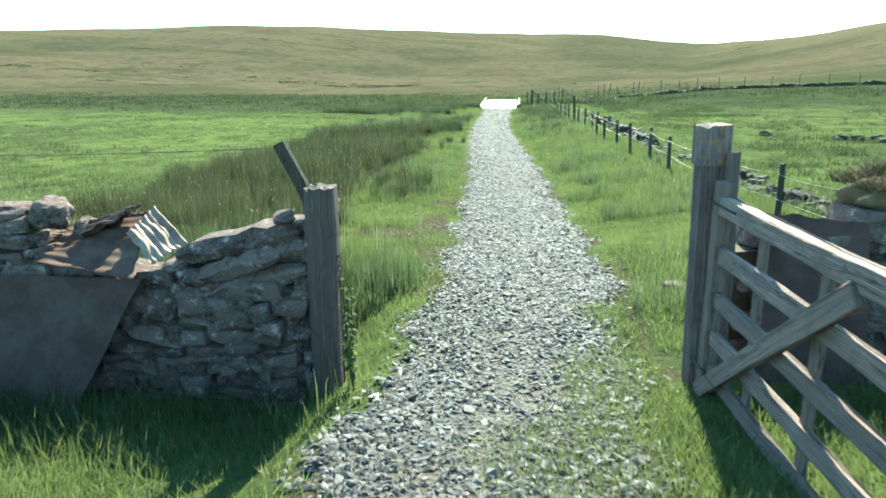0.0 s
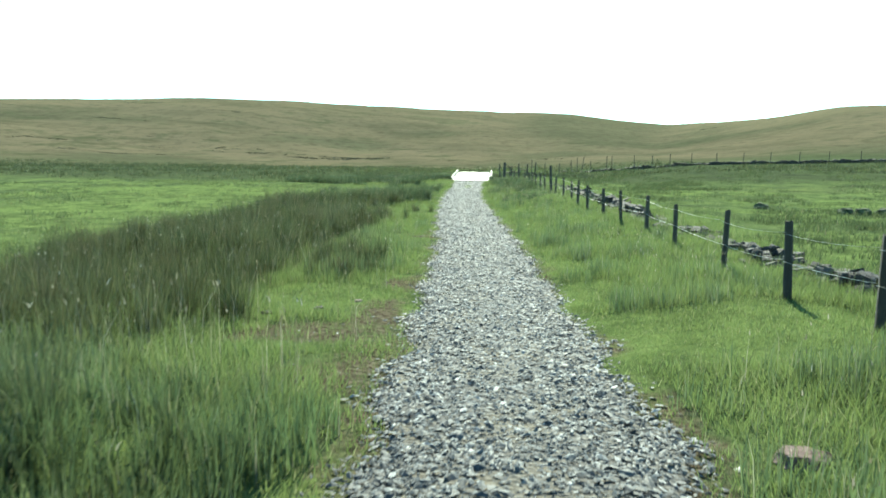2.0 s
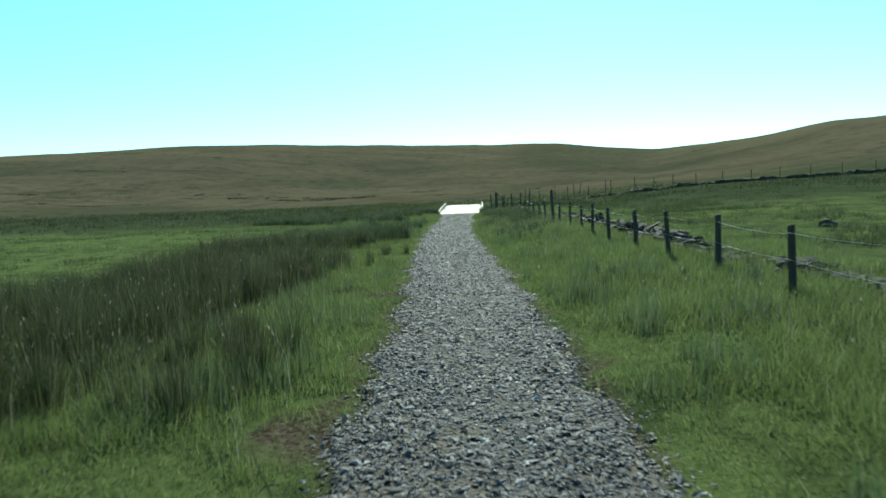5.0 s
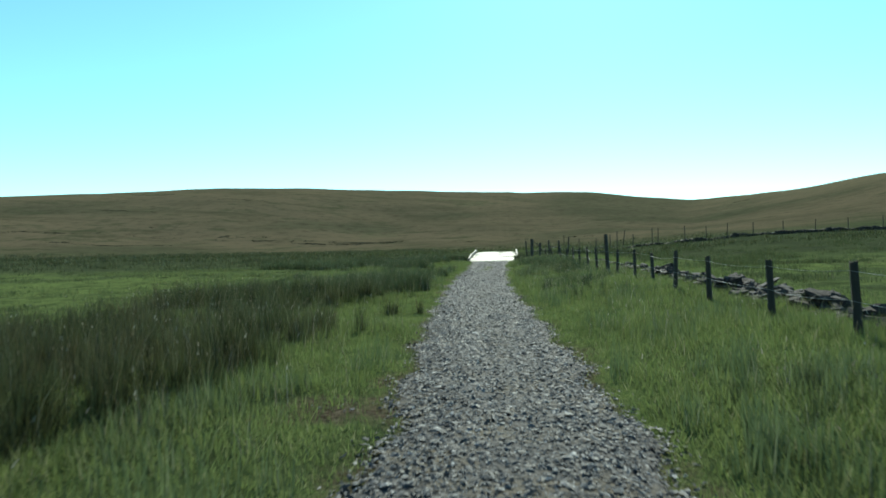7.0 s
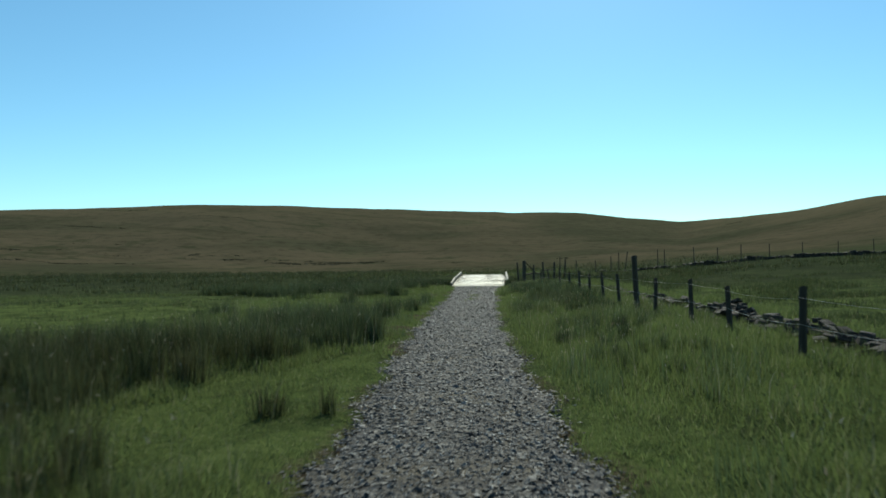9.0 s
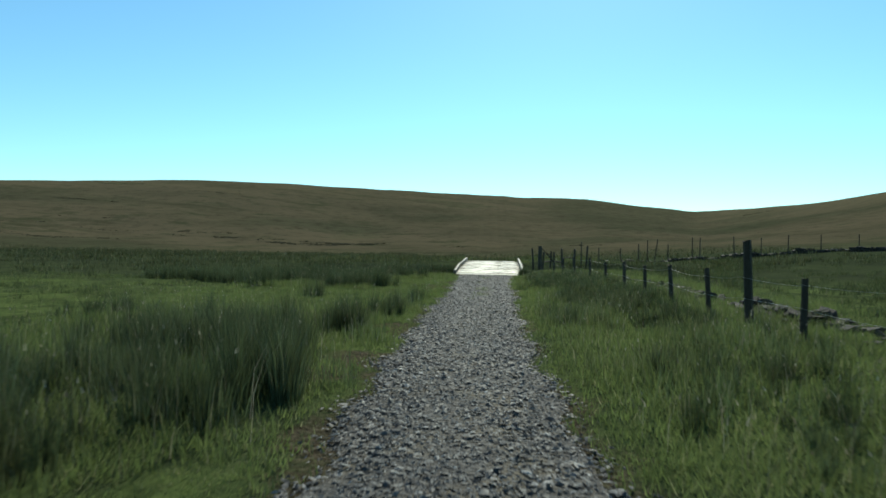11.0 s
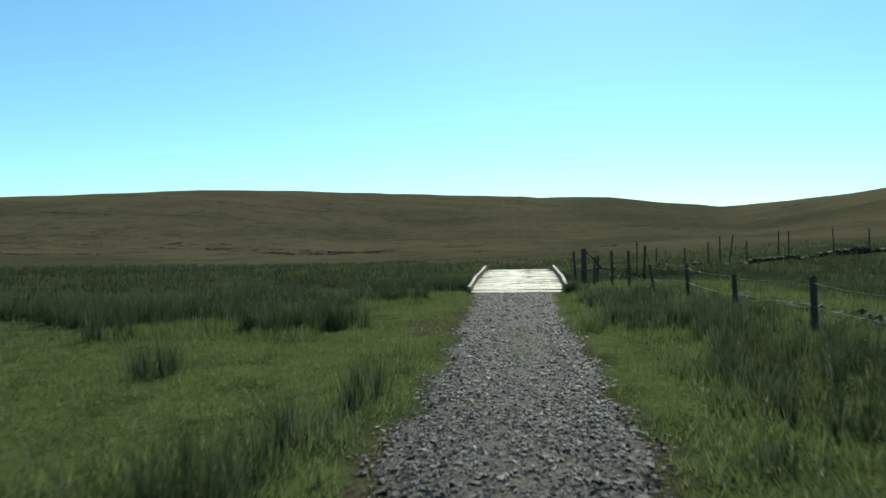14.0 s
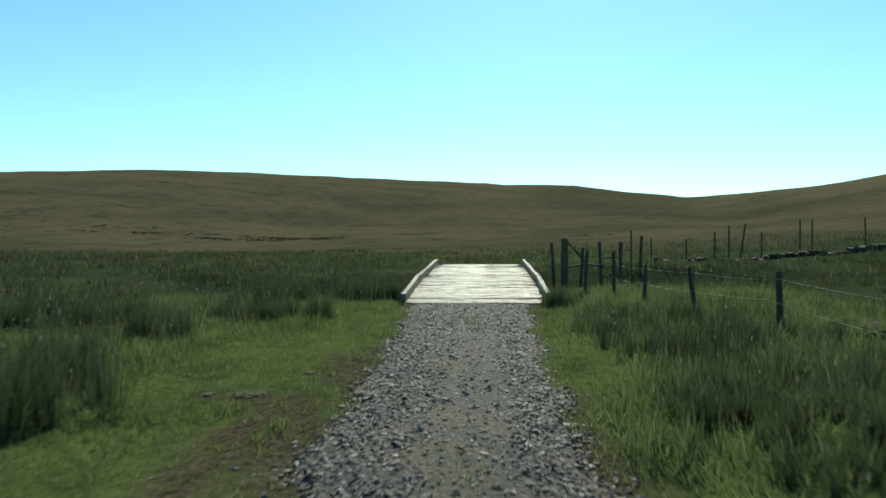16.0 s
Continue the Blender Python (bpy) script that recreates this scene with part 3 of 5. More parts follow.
# tufts of long green grass standing over the lawns
TUFTS = [(2.6, 18.6, 0.5, 0.8, 0.9), (5.3, 18.6, 0.45, 0.4, 1.0), (3.0, 16.5, 0.6, 0.7, 0.8), (4.1, 16.2, 0.7, 0.6, 0.8), (3.1, 14.4, 0.55, 0.6, 0.8), (2.5, 13.6, 0.35, 0.5, 0.7), (4.4, 12.8, 0.7, 0.45, 1.0), (5.0, 12.2, 0.6, 0.5, 1.0),
         (3.7, 11.2, 0.6, 0.45, 1.0), (2.9, 11.2, 0.4, 0.5, 1.0), (3.2, 7.8, 0.4, 0.45, 0.7), (3.75, 7.4, 0.5, 0.5, 0.9), (4.3, 7.6, 0.5, 0.6, 0.8), (2.45, 7.1, 0.3, 0.4, 0.7), (2.5, 5.3, 0.4, 0.8, 0.8), (3.3, 5.4, 0.6, 0.8, 0.6),
         (2.4, 19.3, 0.5, 0.7, 1.0), (3.0, 18.0, 0.5, 0.5, 0.7), (3.9, 20.3, 0.9, 1.0, 0.6), (2.0, 21.9, 0.3, 0.5, 0.6), (3.2, 21.2, 0.5, 0.7, 0.8), (3.3, 24.5, 0.7, 1.2, 0.5), (2.4, 26.0, 0.5, 0.9, 0.5), (4.4, 25.5, 0.6, 1.4, 0.6),
         (2.0, 30.5, 0.5, 1.6, 0.6), (3.6, 30.0, 0.9, 2.0, 0.5), (2.6, 35.5, 0.7, 1.5, 0.6), (3.9, 38.5, 0.9, 1.6, 0.6), (2.2, 42.6, 0.8, 1.2, 0.7), (3.8, 51.0, 0.9, 1.6, 0.5), (3.6, 56.0, 0.9, 1.5, 0.6),
         (-1.7, 13.9, 1.0, 0.7, 1.0), (-0.8, 14.6, 0.45, 0.6, 0.8), (-2.1, 16.4, 0.8, 1.2, 0.6), (-1.2, 17.6, 0.8, 1.2, 0.4), (-2.2, 19.6, 0.6, 1.0, 0.6), (-1.3, 36.2, 0.4, 0.8, 0.5), (-1.9, 45.2, 0.5, 1.4, 0.6), (-1.75, 39.7, 0.45, 0.8, 0.8), (-2.0, 20.6, 0.8, 0.8, 0.35), (-2.4, 19.4, 0.6, 0.9, 0.4), (-0.9, 22.6, 0.4, 1.0, 0.5),
         (-1.6, 5.4, 1.3, 1.2, 1.0), (-3.4, 6.4, 1.6, 1.5, 0.9), (-0.5, 6.0, 0.5, 0.9, 1.0), (-1.9, 6.5, 1.0, 0.7, 0.9), (-3.1, 7.7, 0.9, 0.7, 0.9)]
# close-cropped lawns between them
LAWNS = [(-1.35, 11.6, 0.9, 1.4, 1.0), (-2.1, 12.2, 0.4, 0.9, 1.0), (-1.5, 8.6, 0.9, 0.4, 0.6), (-1.2, 18.0, 1.2, 2.6, 0.4), (-1.5, 23.2, 0.8, 2.2, 0.9), (-2.3, 28.4, 1.7, 2.2, 1.0), (-1.7, 31.4, 0.9, 2.2, 1.0), (-3.0, 30.8, 0.7, 0.8, 0.9),
         (-2.2, 38.6, 0.6, 0.9, 0.6), (-5.9, 48.6, 4.8, 5.0, 1.0), (-2.9, 53.0, 1.5, 2.5, 1.0), (-3.0, 58.2, 1.5, 3.6, 1.0), (-2.4, 62.4, 0.8, 2.2, 0.9),
         (1.5, 50.0, 0.55, 4.0, 0.95), (2.5, 51.1, 1.2, 1.1, 0.9), (1.65, 58.5, 0.5, 3.5, 0.8), (3.4, 9.6, 2.0, 1.7, 1.0), (4.6, 10.4, 1.2, 1.2, 1.0), (2.6, 12.6, 0.8, 1.2, 0.8), (2.9, 15.2, 1.0, 1.0, 0.8), (3.4, 22.8, 1.6, 2.0, 0.7), (2.3, 28.5, 0.9, 3.0, 0.7), (4.4, 28.0, 0.9, 3.0, 0.5), (-1.6, 42.6, 0.6, 1.8, 0.5), (-13.5, 30.0, 5.5, 8.0, 0.8), (-16.0, 43.0, 9.0, 6.0, 0.85)]


build_ground()
build_track()


def off_track(x, y):
    left, right = track(y)
    return np.maximum(left - x, x - right)


def clear_of_walls(x, y):
    """Away from the gate walls and the bridge."""
    return ~((np.abs(y - 3.55) < 0.42) & ((x < -0.3) | (x > 2.0))) & ~((y > 65.9) & (y < 79) & (x > -2.0) & (x < 2.4))


def scatter(x0, x1, y0, y1, per):
    n = int((x1 - x0) * (y1 - y0) * per)
    return rng.uniform(x0, x1, n), rng.uniform(y0, y1, n)


def build_verge_grass():
    """Short green blades close to the track."""
    vs, fs, k = [], [], 0
    for x0, x1, y0, y1, per, big in ((-7.5, 8.5, -4.0, 14, 1400, 0.64), (-8.5, 9.0, 14, 34, 900, 0.82), (-10, 9.5, 34, 69, 600, 1.02)):
        x, y = scatter(x0, x1, y0, y1, per)
        off = off_track(x, y)
        rush, lawn = np.maximum(blobs(x, y, RUSH_BEDS), 0.8 * blobs(x, y, TUFTS[-5:])), blobs(x, y, LAWNS)
        keep = (off > -0.05 + 0.3 * rng.uniform(0, 1, len(x)) ** 2) & clear_of_walls(x, y) & (rng.uniform(0, 1, len(x)) > 0.75 * rush)
        keep &= rng.uniform(0, 1, len(x)) < smooth(0, 3.0, x - x0 + 0.8 * wave(x * 0.7, y * 0.7)) * smooth(0, 3.0, x1 - x + 0.8 * wave(x * 0.7, y * 0.7)) * smooth(-4.0, -0.5, y) * (1 - smooth(66, 69, y))
        keep &= ~((off < 0.3) & (rng.uniform(0, 1, len(x)) < 0.35 + 0.5 * wave(x * 2, y * 1.1, 6)))
        keep &= rng.uniform(0, 1, len(x)) > 0.9 * blobs(x, y, [(*b, 1.0) for b in BARE]) * smooth(-0.55, 0.15, wave(x * 3.7, y * 3.1, 7))
        x, y, lawn, off = x[keep], y[keep], lawn[keep], off[keep]
        tall = (1 - 0.62 * lawn) * (0.55 + 0.45 * smooth(0.2, 1.4, off)) * (1 + 0.35 * wave(x * 1.6, y * 1.6, 8))
        v, f = short_blades(x, y, rng.uniform(0.09, 0.24, len(x)) * tall, rng.uniform(0.009, 0.017, len(x)) * big, rng.uniform(0.1, 0.8, len(x)))
        vs.append(v), fs.append(f + k)
        k += len(v)
    # green growing through the chippings inside the gate, and a worn middle strip before the bridge
    n = 26000
    x, y = rng.uniform(0.2, 2.0, n), rng.uniform(0.5, 5.2, n)
    ok = rng.uniform(0, 1, n) < smooth(0.05, 0.45, wave(x * 2.3, y * 1.9, 3) * 0.6 + 0.45 * smooth(0.7, 1.9, x) - 0.25 * smooth(3.2, 5.2, y))
    x2, y2 = rng.normal(0.0, 0.17, 9000) - 0.02, rng.uniform(45, 63, 9000)
    ok2 = rng.uniform(0, 1, 9000) < smooth(0.0, 0.4, wave(x2 * 2, y2 * 1.2, 5)) * 0.6
    x, y = np.concatenate([x[ok], x2[ok2]]), np.concatenate([y[ok], y2[ok2]])
    v, f = short_blades(x, y, rng.uniform(0.07, 0.15, len(x)), rng.uniform(0.007, 0.012, len(x)), rng.uniform(0.2, 0.9, len(x)))
    vs.append(v), fs.append(f + k)
    ob = new("grass", mesh_from("grass", np.concatenate(vs), np.concatenate(fs), GRASS))
    return tagged(ob, "short bright green grass on the verges", "grass", kind="stuff")


def build_tall_grass():
    """Longer, coarser grass between the track and the fence and before the walls, and green tufts of it where the ground is wet."""
    vs, fs, k = [], [], 0
    tv, tf, tk = [], [], 0
    for x0, x1, y0, y1, per in ((-4.5, -0.2, 2.1, 3.2, 300), (-5, 0.2, 3.9, 7.4, 400), (-5, -1.8, 7.4, 9.5, 300), (1.9, 6.2, 5, 16, 70), (1.6, 6.0, 16, 36, 110), (1.2, 5.8, 36, 66, 240), (-6.5, -0.4, 9.5, 34, 90), (-8, -1.2, 34, 66, 38)):
        x, y = scatter(x0, x1, y0, y1, per)
        off = off_track(x, y)
        lawn = blobs(x, y, LAWNS)
        clump = 0.5 + 0.5 * wave(x * 2.2, y * 2.2, 2)
        keep = (off > 0.28) & clear_of_walls(x, y) & (rng.uniform(0, 1, len(x)) < np.where(x > 1.5, 0.9 * smooth(0.42, 0.75, clump), 0.25 + 0.75 * clump) * (1 - 0.95 * lawn) * smooth(0.2, 0.9, off + 0.25 * clump) * (1 - 0.9 * blobs(x, y, [(*b, 1.0) for b in BARE])))
        x, y, clump = x[keep], y[keep], clump[keep]
        v, f = blades(x, y, np.where(x > 1.5, np.where(y > 36, 0.95, 0.7), np.where(y < 9.5, 0.95, 1.0)) * rng.uniform(0.18, 0.44, len(x)) * (0.65 + 0.6 * clump), rng.uniform(0.007, 0.012, len(x)) * (1 + 0.008 * y), rng.uniform(0.05, 0.5, len(x)))
        vs.append(v), fs.append(f + k)
        k += len(v)
    for cx, cy, rx, ry, d in TUFTS:
        m = int((2600 if cy < 9 and cx < 0 else 1500 if cy < 22 else 900) * rx * ry * d)
        a, r = rng.uniform(0, 2 * np.pi, m), np.sqrt(rng.uniform(0, 1, m))
        x, y = cx + rx * r * np.cos(a), cy + ry * r * np.sin(a)
        ok = (off_track(x, y) > 0.2) & clear_of_walls(x, y) & (wave(x * 5.5, y * 5.5, 5) + 0.6 * wave(x * 11, y * 11, 1) > -0.3 + 0.5 * r)
        x, y, r = x[ok], y[ok], r[ok]
        v, f = blades(x, y, rng.uniform(0.22, 0.55, len(x)) * (1 - 0.4 * r) * (1.05 + 0.25 * wave(x * 3, y * 3, 9)), rng.uniform(0.006, 0.010, len(x)) * (1 + 0.008 * y), rng.uniform(0.03, 0.3, len(x)), bend=0.4)
        tv.append(v), tf.append(f + tk)
        tk += len(v)
    ob = new("grass_tufts", mesh_from("grass_tufts", np.concatenate(tv), np.concatenate(tf), TUFT, BLADE))
    tagged(ob, "tufts of long green grass standing over the verge", "grass", kind="stuff")
    ob = new("tall_grass", mesh_from("tall_grass", np.concatenate(vs), np.concatenate(fs), TALL, BLADE))
    return tagged(ob, "long coarse green grass beside the track", "grass", kind="stuff")


def build_rushes():
    """Dark tufts of rushes in the wet beds, each splaying from its own foot, in clumps with gaps between them."""
    cx, cy = scatter(-16, 5.9, 4.6, 68, 13)
    dens = blobs(cx, cy, RUSH_BEDS)
    strip = smooth(2.2, 2.7, cx - 0.35 * (track(cy)[1] - 1.0)) * 0.2 * smooth(0.05, 0.4, wave(cx * 1.3, cy * 0.9, 14)) * smooth(10, 17, cy)
    dens = np.maximum(dens, strip)
    clump = 0.5 + 0.9 * wave(cx * 1.9, cy * 1.9, 9) + 0.5 * wave(cx * 4.3, cy * 4.3, 2)
    keep = (rng.uniform(0, 1, len(cx)) < dens * (0.5 + 0.5 * smooth(0.0, 0.7, clump))) & (off_track(cx, cy) > 0.45) & clear_of_walls(cx, cy) & (blobs(cx, cy, LAWNS) < 0.6 + 0.5 * (dens > 0.6))
    cx, cy, dens, clump = cx[keep], cy[keep], dens[keep], clump[keep]
    # lone tufts on the lawn
    lone = [(-1.78, 28.4), (-1.70, 28.46), (-1.62, 28.5), (-1.12, 28.55), (-1.02, 28.65), (-0.93, 28.6)]
    cx, cy, dens, clump = np.append(cx, [p[0] for p in lone]), np.append(cy, [p[1] for p in lone]), np.append(dens, np.full(len(lone), 0.1)), np.append(clump, np.full(len(lone), 0.2))
    # a bush of them at the corner of the bridge
    tx, ty = rng.normal(2.12, 0.15, 26), rng.normal(64.8, 0.25, 26)
    cx, cy, dens, clump = np.append(cx, tx), np.append(cy, ty), np.append(dens, np.full(26, 1.6)), np.append(clump, np.full(26, 0.6))
    m = 62
    tall = np.where(cx > 1, 0.6, 1.0) * rng.uniform(0.5, 1.0, len(cx)) * (0.6 + 0.35 * dens) * (0.78 + 0.34 * smooth(0.0, 1.0, clump))
    turn = rng.uniform(0, 2 * np.pi, len(cx) * m)
    r = np.abs(rng.normal(0, 0.10, len(cx) * m))
    x, y = np.repeat(cx, m) + r * np.cos(turn), np.repeat(cy, m) + r * np.sin(turn)
    h = np.repeat(tall, m) * rng.uniform(0.5, 1.1, len(x)) * (1 - 0.9 * np.clip(r - 0.08, 0, 0.3))
    lean = np.repeat(rng.uniform(0.5, 1.2, len(cx)), m) * (0.05 + 1.5 * r + np.abs(rng.normal(0, 0.10, len(x))))
    ok = off_track(x, y) > 0.25
    brown = np.repeat((cx < 0) & (cy < 33) & (cy > 7), m)
    for name, label, take, material in (("rushes", "dense beds of tall rushes gone brown at the tips", ok & brown, RUSH), ("green_rushes", "tufts and beds of dark green rushes", ok & ~brown, GREEN_RUSH)):
        px, py = x[take], y[take]
        v, f = blades(px, py, h[take], rng.uniform(0.0045, 0.0080, len(px)) * (1 + 0.01 * py), lean[take], bend=0.4, way=turn[take] + rng.normal(0, 0.5, len(px)))
        tagged(new(name, mesh_from(name, v, f, material, BLADE)), label, "rushes", kind="stuff")


def build_field_tussocks():
    """Scattered tufts over the fields further off."""
    vs, fs, k = [], [], 0
    for x0, x1, y0, y1, per, m, size in ((-16, -6, 4, 50, 8.0, 15, 0.18), (-26, -16, 4, 60, 4.5, 13, 0.2), (-16, -6, 50, 66, 5.0, 14, 0.2), (5.6, 18, 5, 50, 3.5, 15, 0.14), (-14, 10, 66, 100, 2.2, 12, 0.22), (30, 60, 20, 80, 1.0, 12, 0.2)):
        tx, ty = scatter(x0, x1, y0, y1, per)
        patch = wave(tx * 0.35, ty * 0.55, 4)
        ok = (rng.uniform(0, 1, len(tx)) < (0.35 + 0.65 * smooth(-0.15, 0.4, patch)) * (1 - 0.9 * blobs(tx, ty, LAWNS))) & clear_of_walls(tx, ty)
        tx, ty = tx[ok], ty[ok]
        x, y = np.repeat(tx, m) + rng.normal(0, 0.17, len(tx) * m), np.repeat(ty, m) + rng.normal(0, 0.17, len(tx) * m)
        away = np.hypot(x - np.repeat(tx, m), y - np.repeat(ty, m))
        h = np.repeat(rng.uniform(0.5, 1.25, len(tx)), m) * size * rng.uniform(0.6, 1.15, len(x)) * (1.15 - 0.6 * np.clip(away / 0.35, 0, 1))
        v, f = short_blades(x, y, h, rng.uniform(0.02, 0.045, len(x)) * (size / 0.26), rng.uniform(0.05, 0.6, len(x)))
        vs.append(v), fs.append(f + k)
        k += len(v)
    ob = new("field_tussocks", mesh_from("field_tussocks", np.concatenate(vs), np.concatenate(fs), TUSSOCK))
    return tagged(ob, "scattered dull green tussocks over the wet pasture", "tussocks", kind="stuff")


def build_pasture_tufts():
    """Coarse darker tufts in the rough pasture on either side."""
    vs, fs, k = [], [], 0
    for x0, x1, y0, y1, per, m, size in ((6.4, 18, 5, 50, 5.0, 15, 0.22), (18, 34, 8, 80, 2.6, 11, 0.22), (5.3, 18, 46, 79, 8.0, 12, 0.28), (-34, -8, 14, 60, 1.5, 12, 0.19)):
        tx, ty = scatter(x0, x1, y0, y1, per)
        ok = rng.uniform(0, 1, len(tx)) < 0.08 + 0.92 * smooth(0.0, 0.4, wave(tx * 0.55, ty * 0.6, 4) + 0.3 * wave(tx * 1.7, ty * 1.6, 6)) * (1 - 0.6 * blobs(tx, ty, LAWNS))
        tx, ty = tx[ok], ty[ok]
        x, y = np.repeat(tx, m) + rng.normal(0, 0.15, len(tx) * m), np.repeat(ty, m) + rng.normal(0, 0.15, len(tx) * m)
        v, f = short_blades(x, y, np.repeat(rng.uniform(0.5, 1.2, len(tx)), m) * size * rng.uniform(0.6, 1.1, len(x)), rng.uniform(0.02, 0.04, len(x)), rng.uniform(0.05, 0.6, len(x)))
        vs.append(v), fs.append(f + k)
        k += len(v)
    ob = new("pasture_tufts", mesh_from("pasture_tufts", np.concatenate(vs), np.concatenate(fs), PASTURE))
    return tagged(ob, "coarse dull green tufts in the rough pasture", "grass", kind="stuff")


def build_far_rushes():
    """The dark belt of rushes and rough grass between the green pasture and the foot of the hill."""
    parts_x, parts_y = [], []
    for x0, x1, y0, y1, per in ((-75, -4, 54, 110, 1.5), (6, 40, 58, 79, 2.0), (-4, 30, 82, 112, 0.9), (40, 70, 62, 84, 1.0)):
        x, y = scatter(x0, x1, y0, y1, per)
        edge = y - 64 + 6 * smooth(-22, -6, x) * smooth(4, 0, x) + 6 * wave(x * 0.16, y * 0.25) - 4 * (x > 5)
        ok = (rng.uniform(0, 1, len(x)) < smooth(-3, 6, edge) * (1 - 0.8 * smooth(92, 112, y)) * (0.35 + 0.65 * smooth(-0.2, 0.3, wave(x * 0.3, y * 0.5, 11)))) & clear_of_walls(x, y)
        parts_x.append(x[ok]), parts_y.append(y[ok])
    tx, ty = np.concatenate(parts_x), np.concatenate(parts_y)
    m = 13
    x, y = np.repeat(tx, m) + rng.normal(0, 0.26, len(tx) * m), np.repeat(ty, m) + rng.normal(0, 0.26, len(tx) * m)
    v, f = short_blades(x, y, np.repeat(rng.uniform(0.2, 0.5, len(tx)), m) * rng.uniform(0.6, 1.1, len(x)), rng.uniform(0.03, 0.06, len(x)), rng.uniform(0.05, 0.5, len(x)))
    ob = new("far_rushes", mesh_from("far_rushes", v, f, RUSH, (0.0, 0.0, 1.0)))
    return tagged(ob, "dark belt of rough rushes below the hill", "rushes", kind="stuff")


def build_heath():
    """Dark heath clumps along the foot of the hill and on its side."""
    rows = [(-38, 137, 24, 0.9, 1.0), (-30, 133, 8, 2.4, 0.9), (-22, 136, 5, 2.0, 1.0), (-70, 128, 20, 0.8, 0.9), (-62, 142, 26, 0.8, 0.4), (-84, 152, 22, 0.9, 0.4), (-95, 176, 10, 1.2, 0.7), (-100, 140, 16, 1.0, 0.8), (-72, 196, 9, 1.5, 0.5), (-108, 212, 8, 2.0, 0.7),
            (52, 169, 3.0, 1.2, 1.0), (80, 235, 4.5, 1.5, 1.0), (40, 190, 2.0, 0.8, 0.8), (62, 205, 3.0, 0.7, 0.6), (5, 128, 14, 0.9, 0.5), (-5, 102, 14, 1.0, 0.4), (-14, 112, 9, 1.4, 0.9), (117, 415, 9, 3, 1.0), (-107, 258, 2.0, 1.0, 1.0)]
    x, y = scatter(-130, 130, 92, 262, 2.4)
    x2, y2 = scatter(50, 130, 262, 425, 0.5)
    x, y = np.concatenate([x, x2]), np.concatenate([y, y2])
    d = blobs(x, y + 2.2 * wave(x * 0.16, y * 0.05, 3) + 0.8 * wave(x * 0.6, y * 0.1, 5), rows)
    ok = rng.uniform(0, 1, len(x)) < d * (0.12 + 0.55 * smooth(-0.1, 0.35, wave(x * 0.35, y * 0.3, 8)))
    x, y = x[ok], y[ok]
    m = 12
    h = np.repeat(rng.uniform(0.03, 0.09, len(x)) * (1 + 0.8 * d[ok]), m)
    x, y = np.repeat(x, m) + rng.normal(0, 0.6, len(x) * m), np.repeat(y, m) + rng.normal(0, 0.4, len(y) * m)
    v, f = short_blades(x, y, h * rng.uniform(0.6, 1.1, len(x)), rng.uniform(0.2, 0.6, len(x)), rng.uniform(0.1, 0.9, len(x)))
    ob = new("heath", mesh_from("heath", v, f, HEATH))
    return tagged(ob, "dark brown heath clumps along the foot of the hill", "heath", kind="stuff")


def build_seed_stalks():
    """Thin pale flowering stalks that stand over the grass."""
    x, y = scatter(-8, 5.5, 4.2, 66, 13)
    off = off_track(x, y)
    ok = (off > 0.5) & clear_of_walls(x, y) & (blobs(x, y, LAWNS) < 0.3) & (rng.uniform(0, 1, len(x)) < 0.35 + 0.65 * (wave(x * 1.2, y * 1.2, 12) > 0.1))
    x, y = x[ok], y[ok]
    h = np.where(x < 0, rng.uniform(0.35, 0.85, len(x)), rng.uniform(0.25, 0.5, len(x)))
    v, f = blades(x, y, h, np.full(len(x), 0.0045), rng.uniform(0.05, 0.35, len(x)), bend=0.7)
    tips = v.reshape(-1, 5, 3)[:, 4]
    v2, f2 = blades(tips[:, 0], tips[:, 1], rng.uniform(0.03, 0.07, len(x)), np.full(len(x), 0.013), rng.uniform(0.2, 0.9, len(x)), z=tips[:, 2] - 0.03)
    ob = new("seed_stalks", mesh_from("seed_stalks", np.concatenate([v, v2]), np.concatenate([f, f2 + len(v)]), SEED))
    return tagged(ob, "pale dry flowering grass stalks", "grass", kind="stuff")


build_seed_stalks()
build_verge_grass()
build_tall_grass()
build_rushes()
build_field_tussocks()
build_pasture_tufts()
build_far_rushes()
build_heath()


# ---- things ----
def part(name, bm, material, parent, label=""):
    me = bpy.data.meshes.new(name)
    bm.to_mesh(me)
    bm.free()
    me.materials.append(material)
    ob = new(name, me)
    ob.parent = parent
    if label:
        ob["label"] = label
    return ob


def piece(name, me, parent, m):
    """One more object on a shared mesh, under its thing."""
    ob = new(name, me)
    ob.parent = parent
    ob.matrix_basis = m
    return ob


def empty(name, x, y, z, turn=0.0):
    ob = new(name)
    ob.empty_display_size = 0.2
    ob.matrix_basis = pose(x, y, z, 0, 0, turn)
    return ob


def height(x, y):
    return float(land(np.array([x]), np.array([y]))[0])


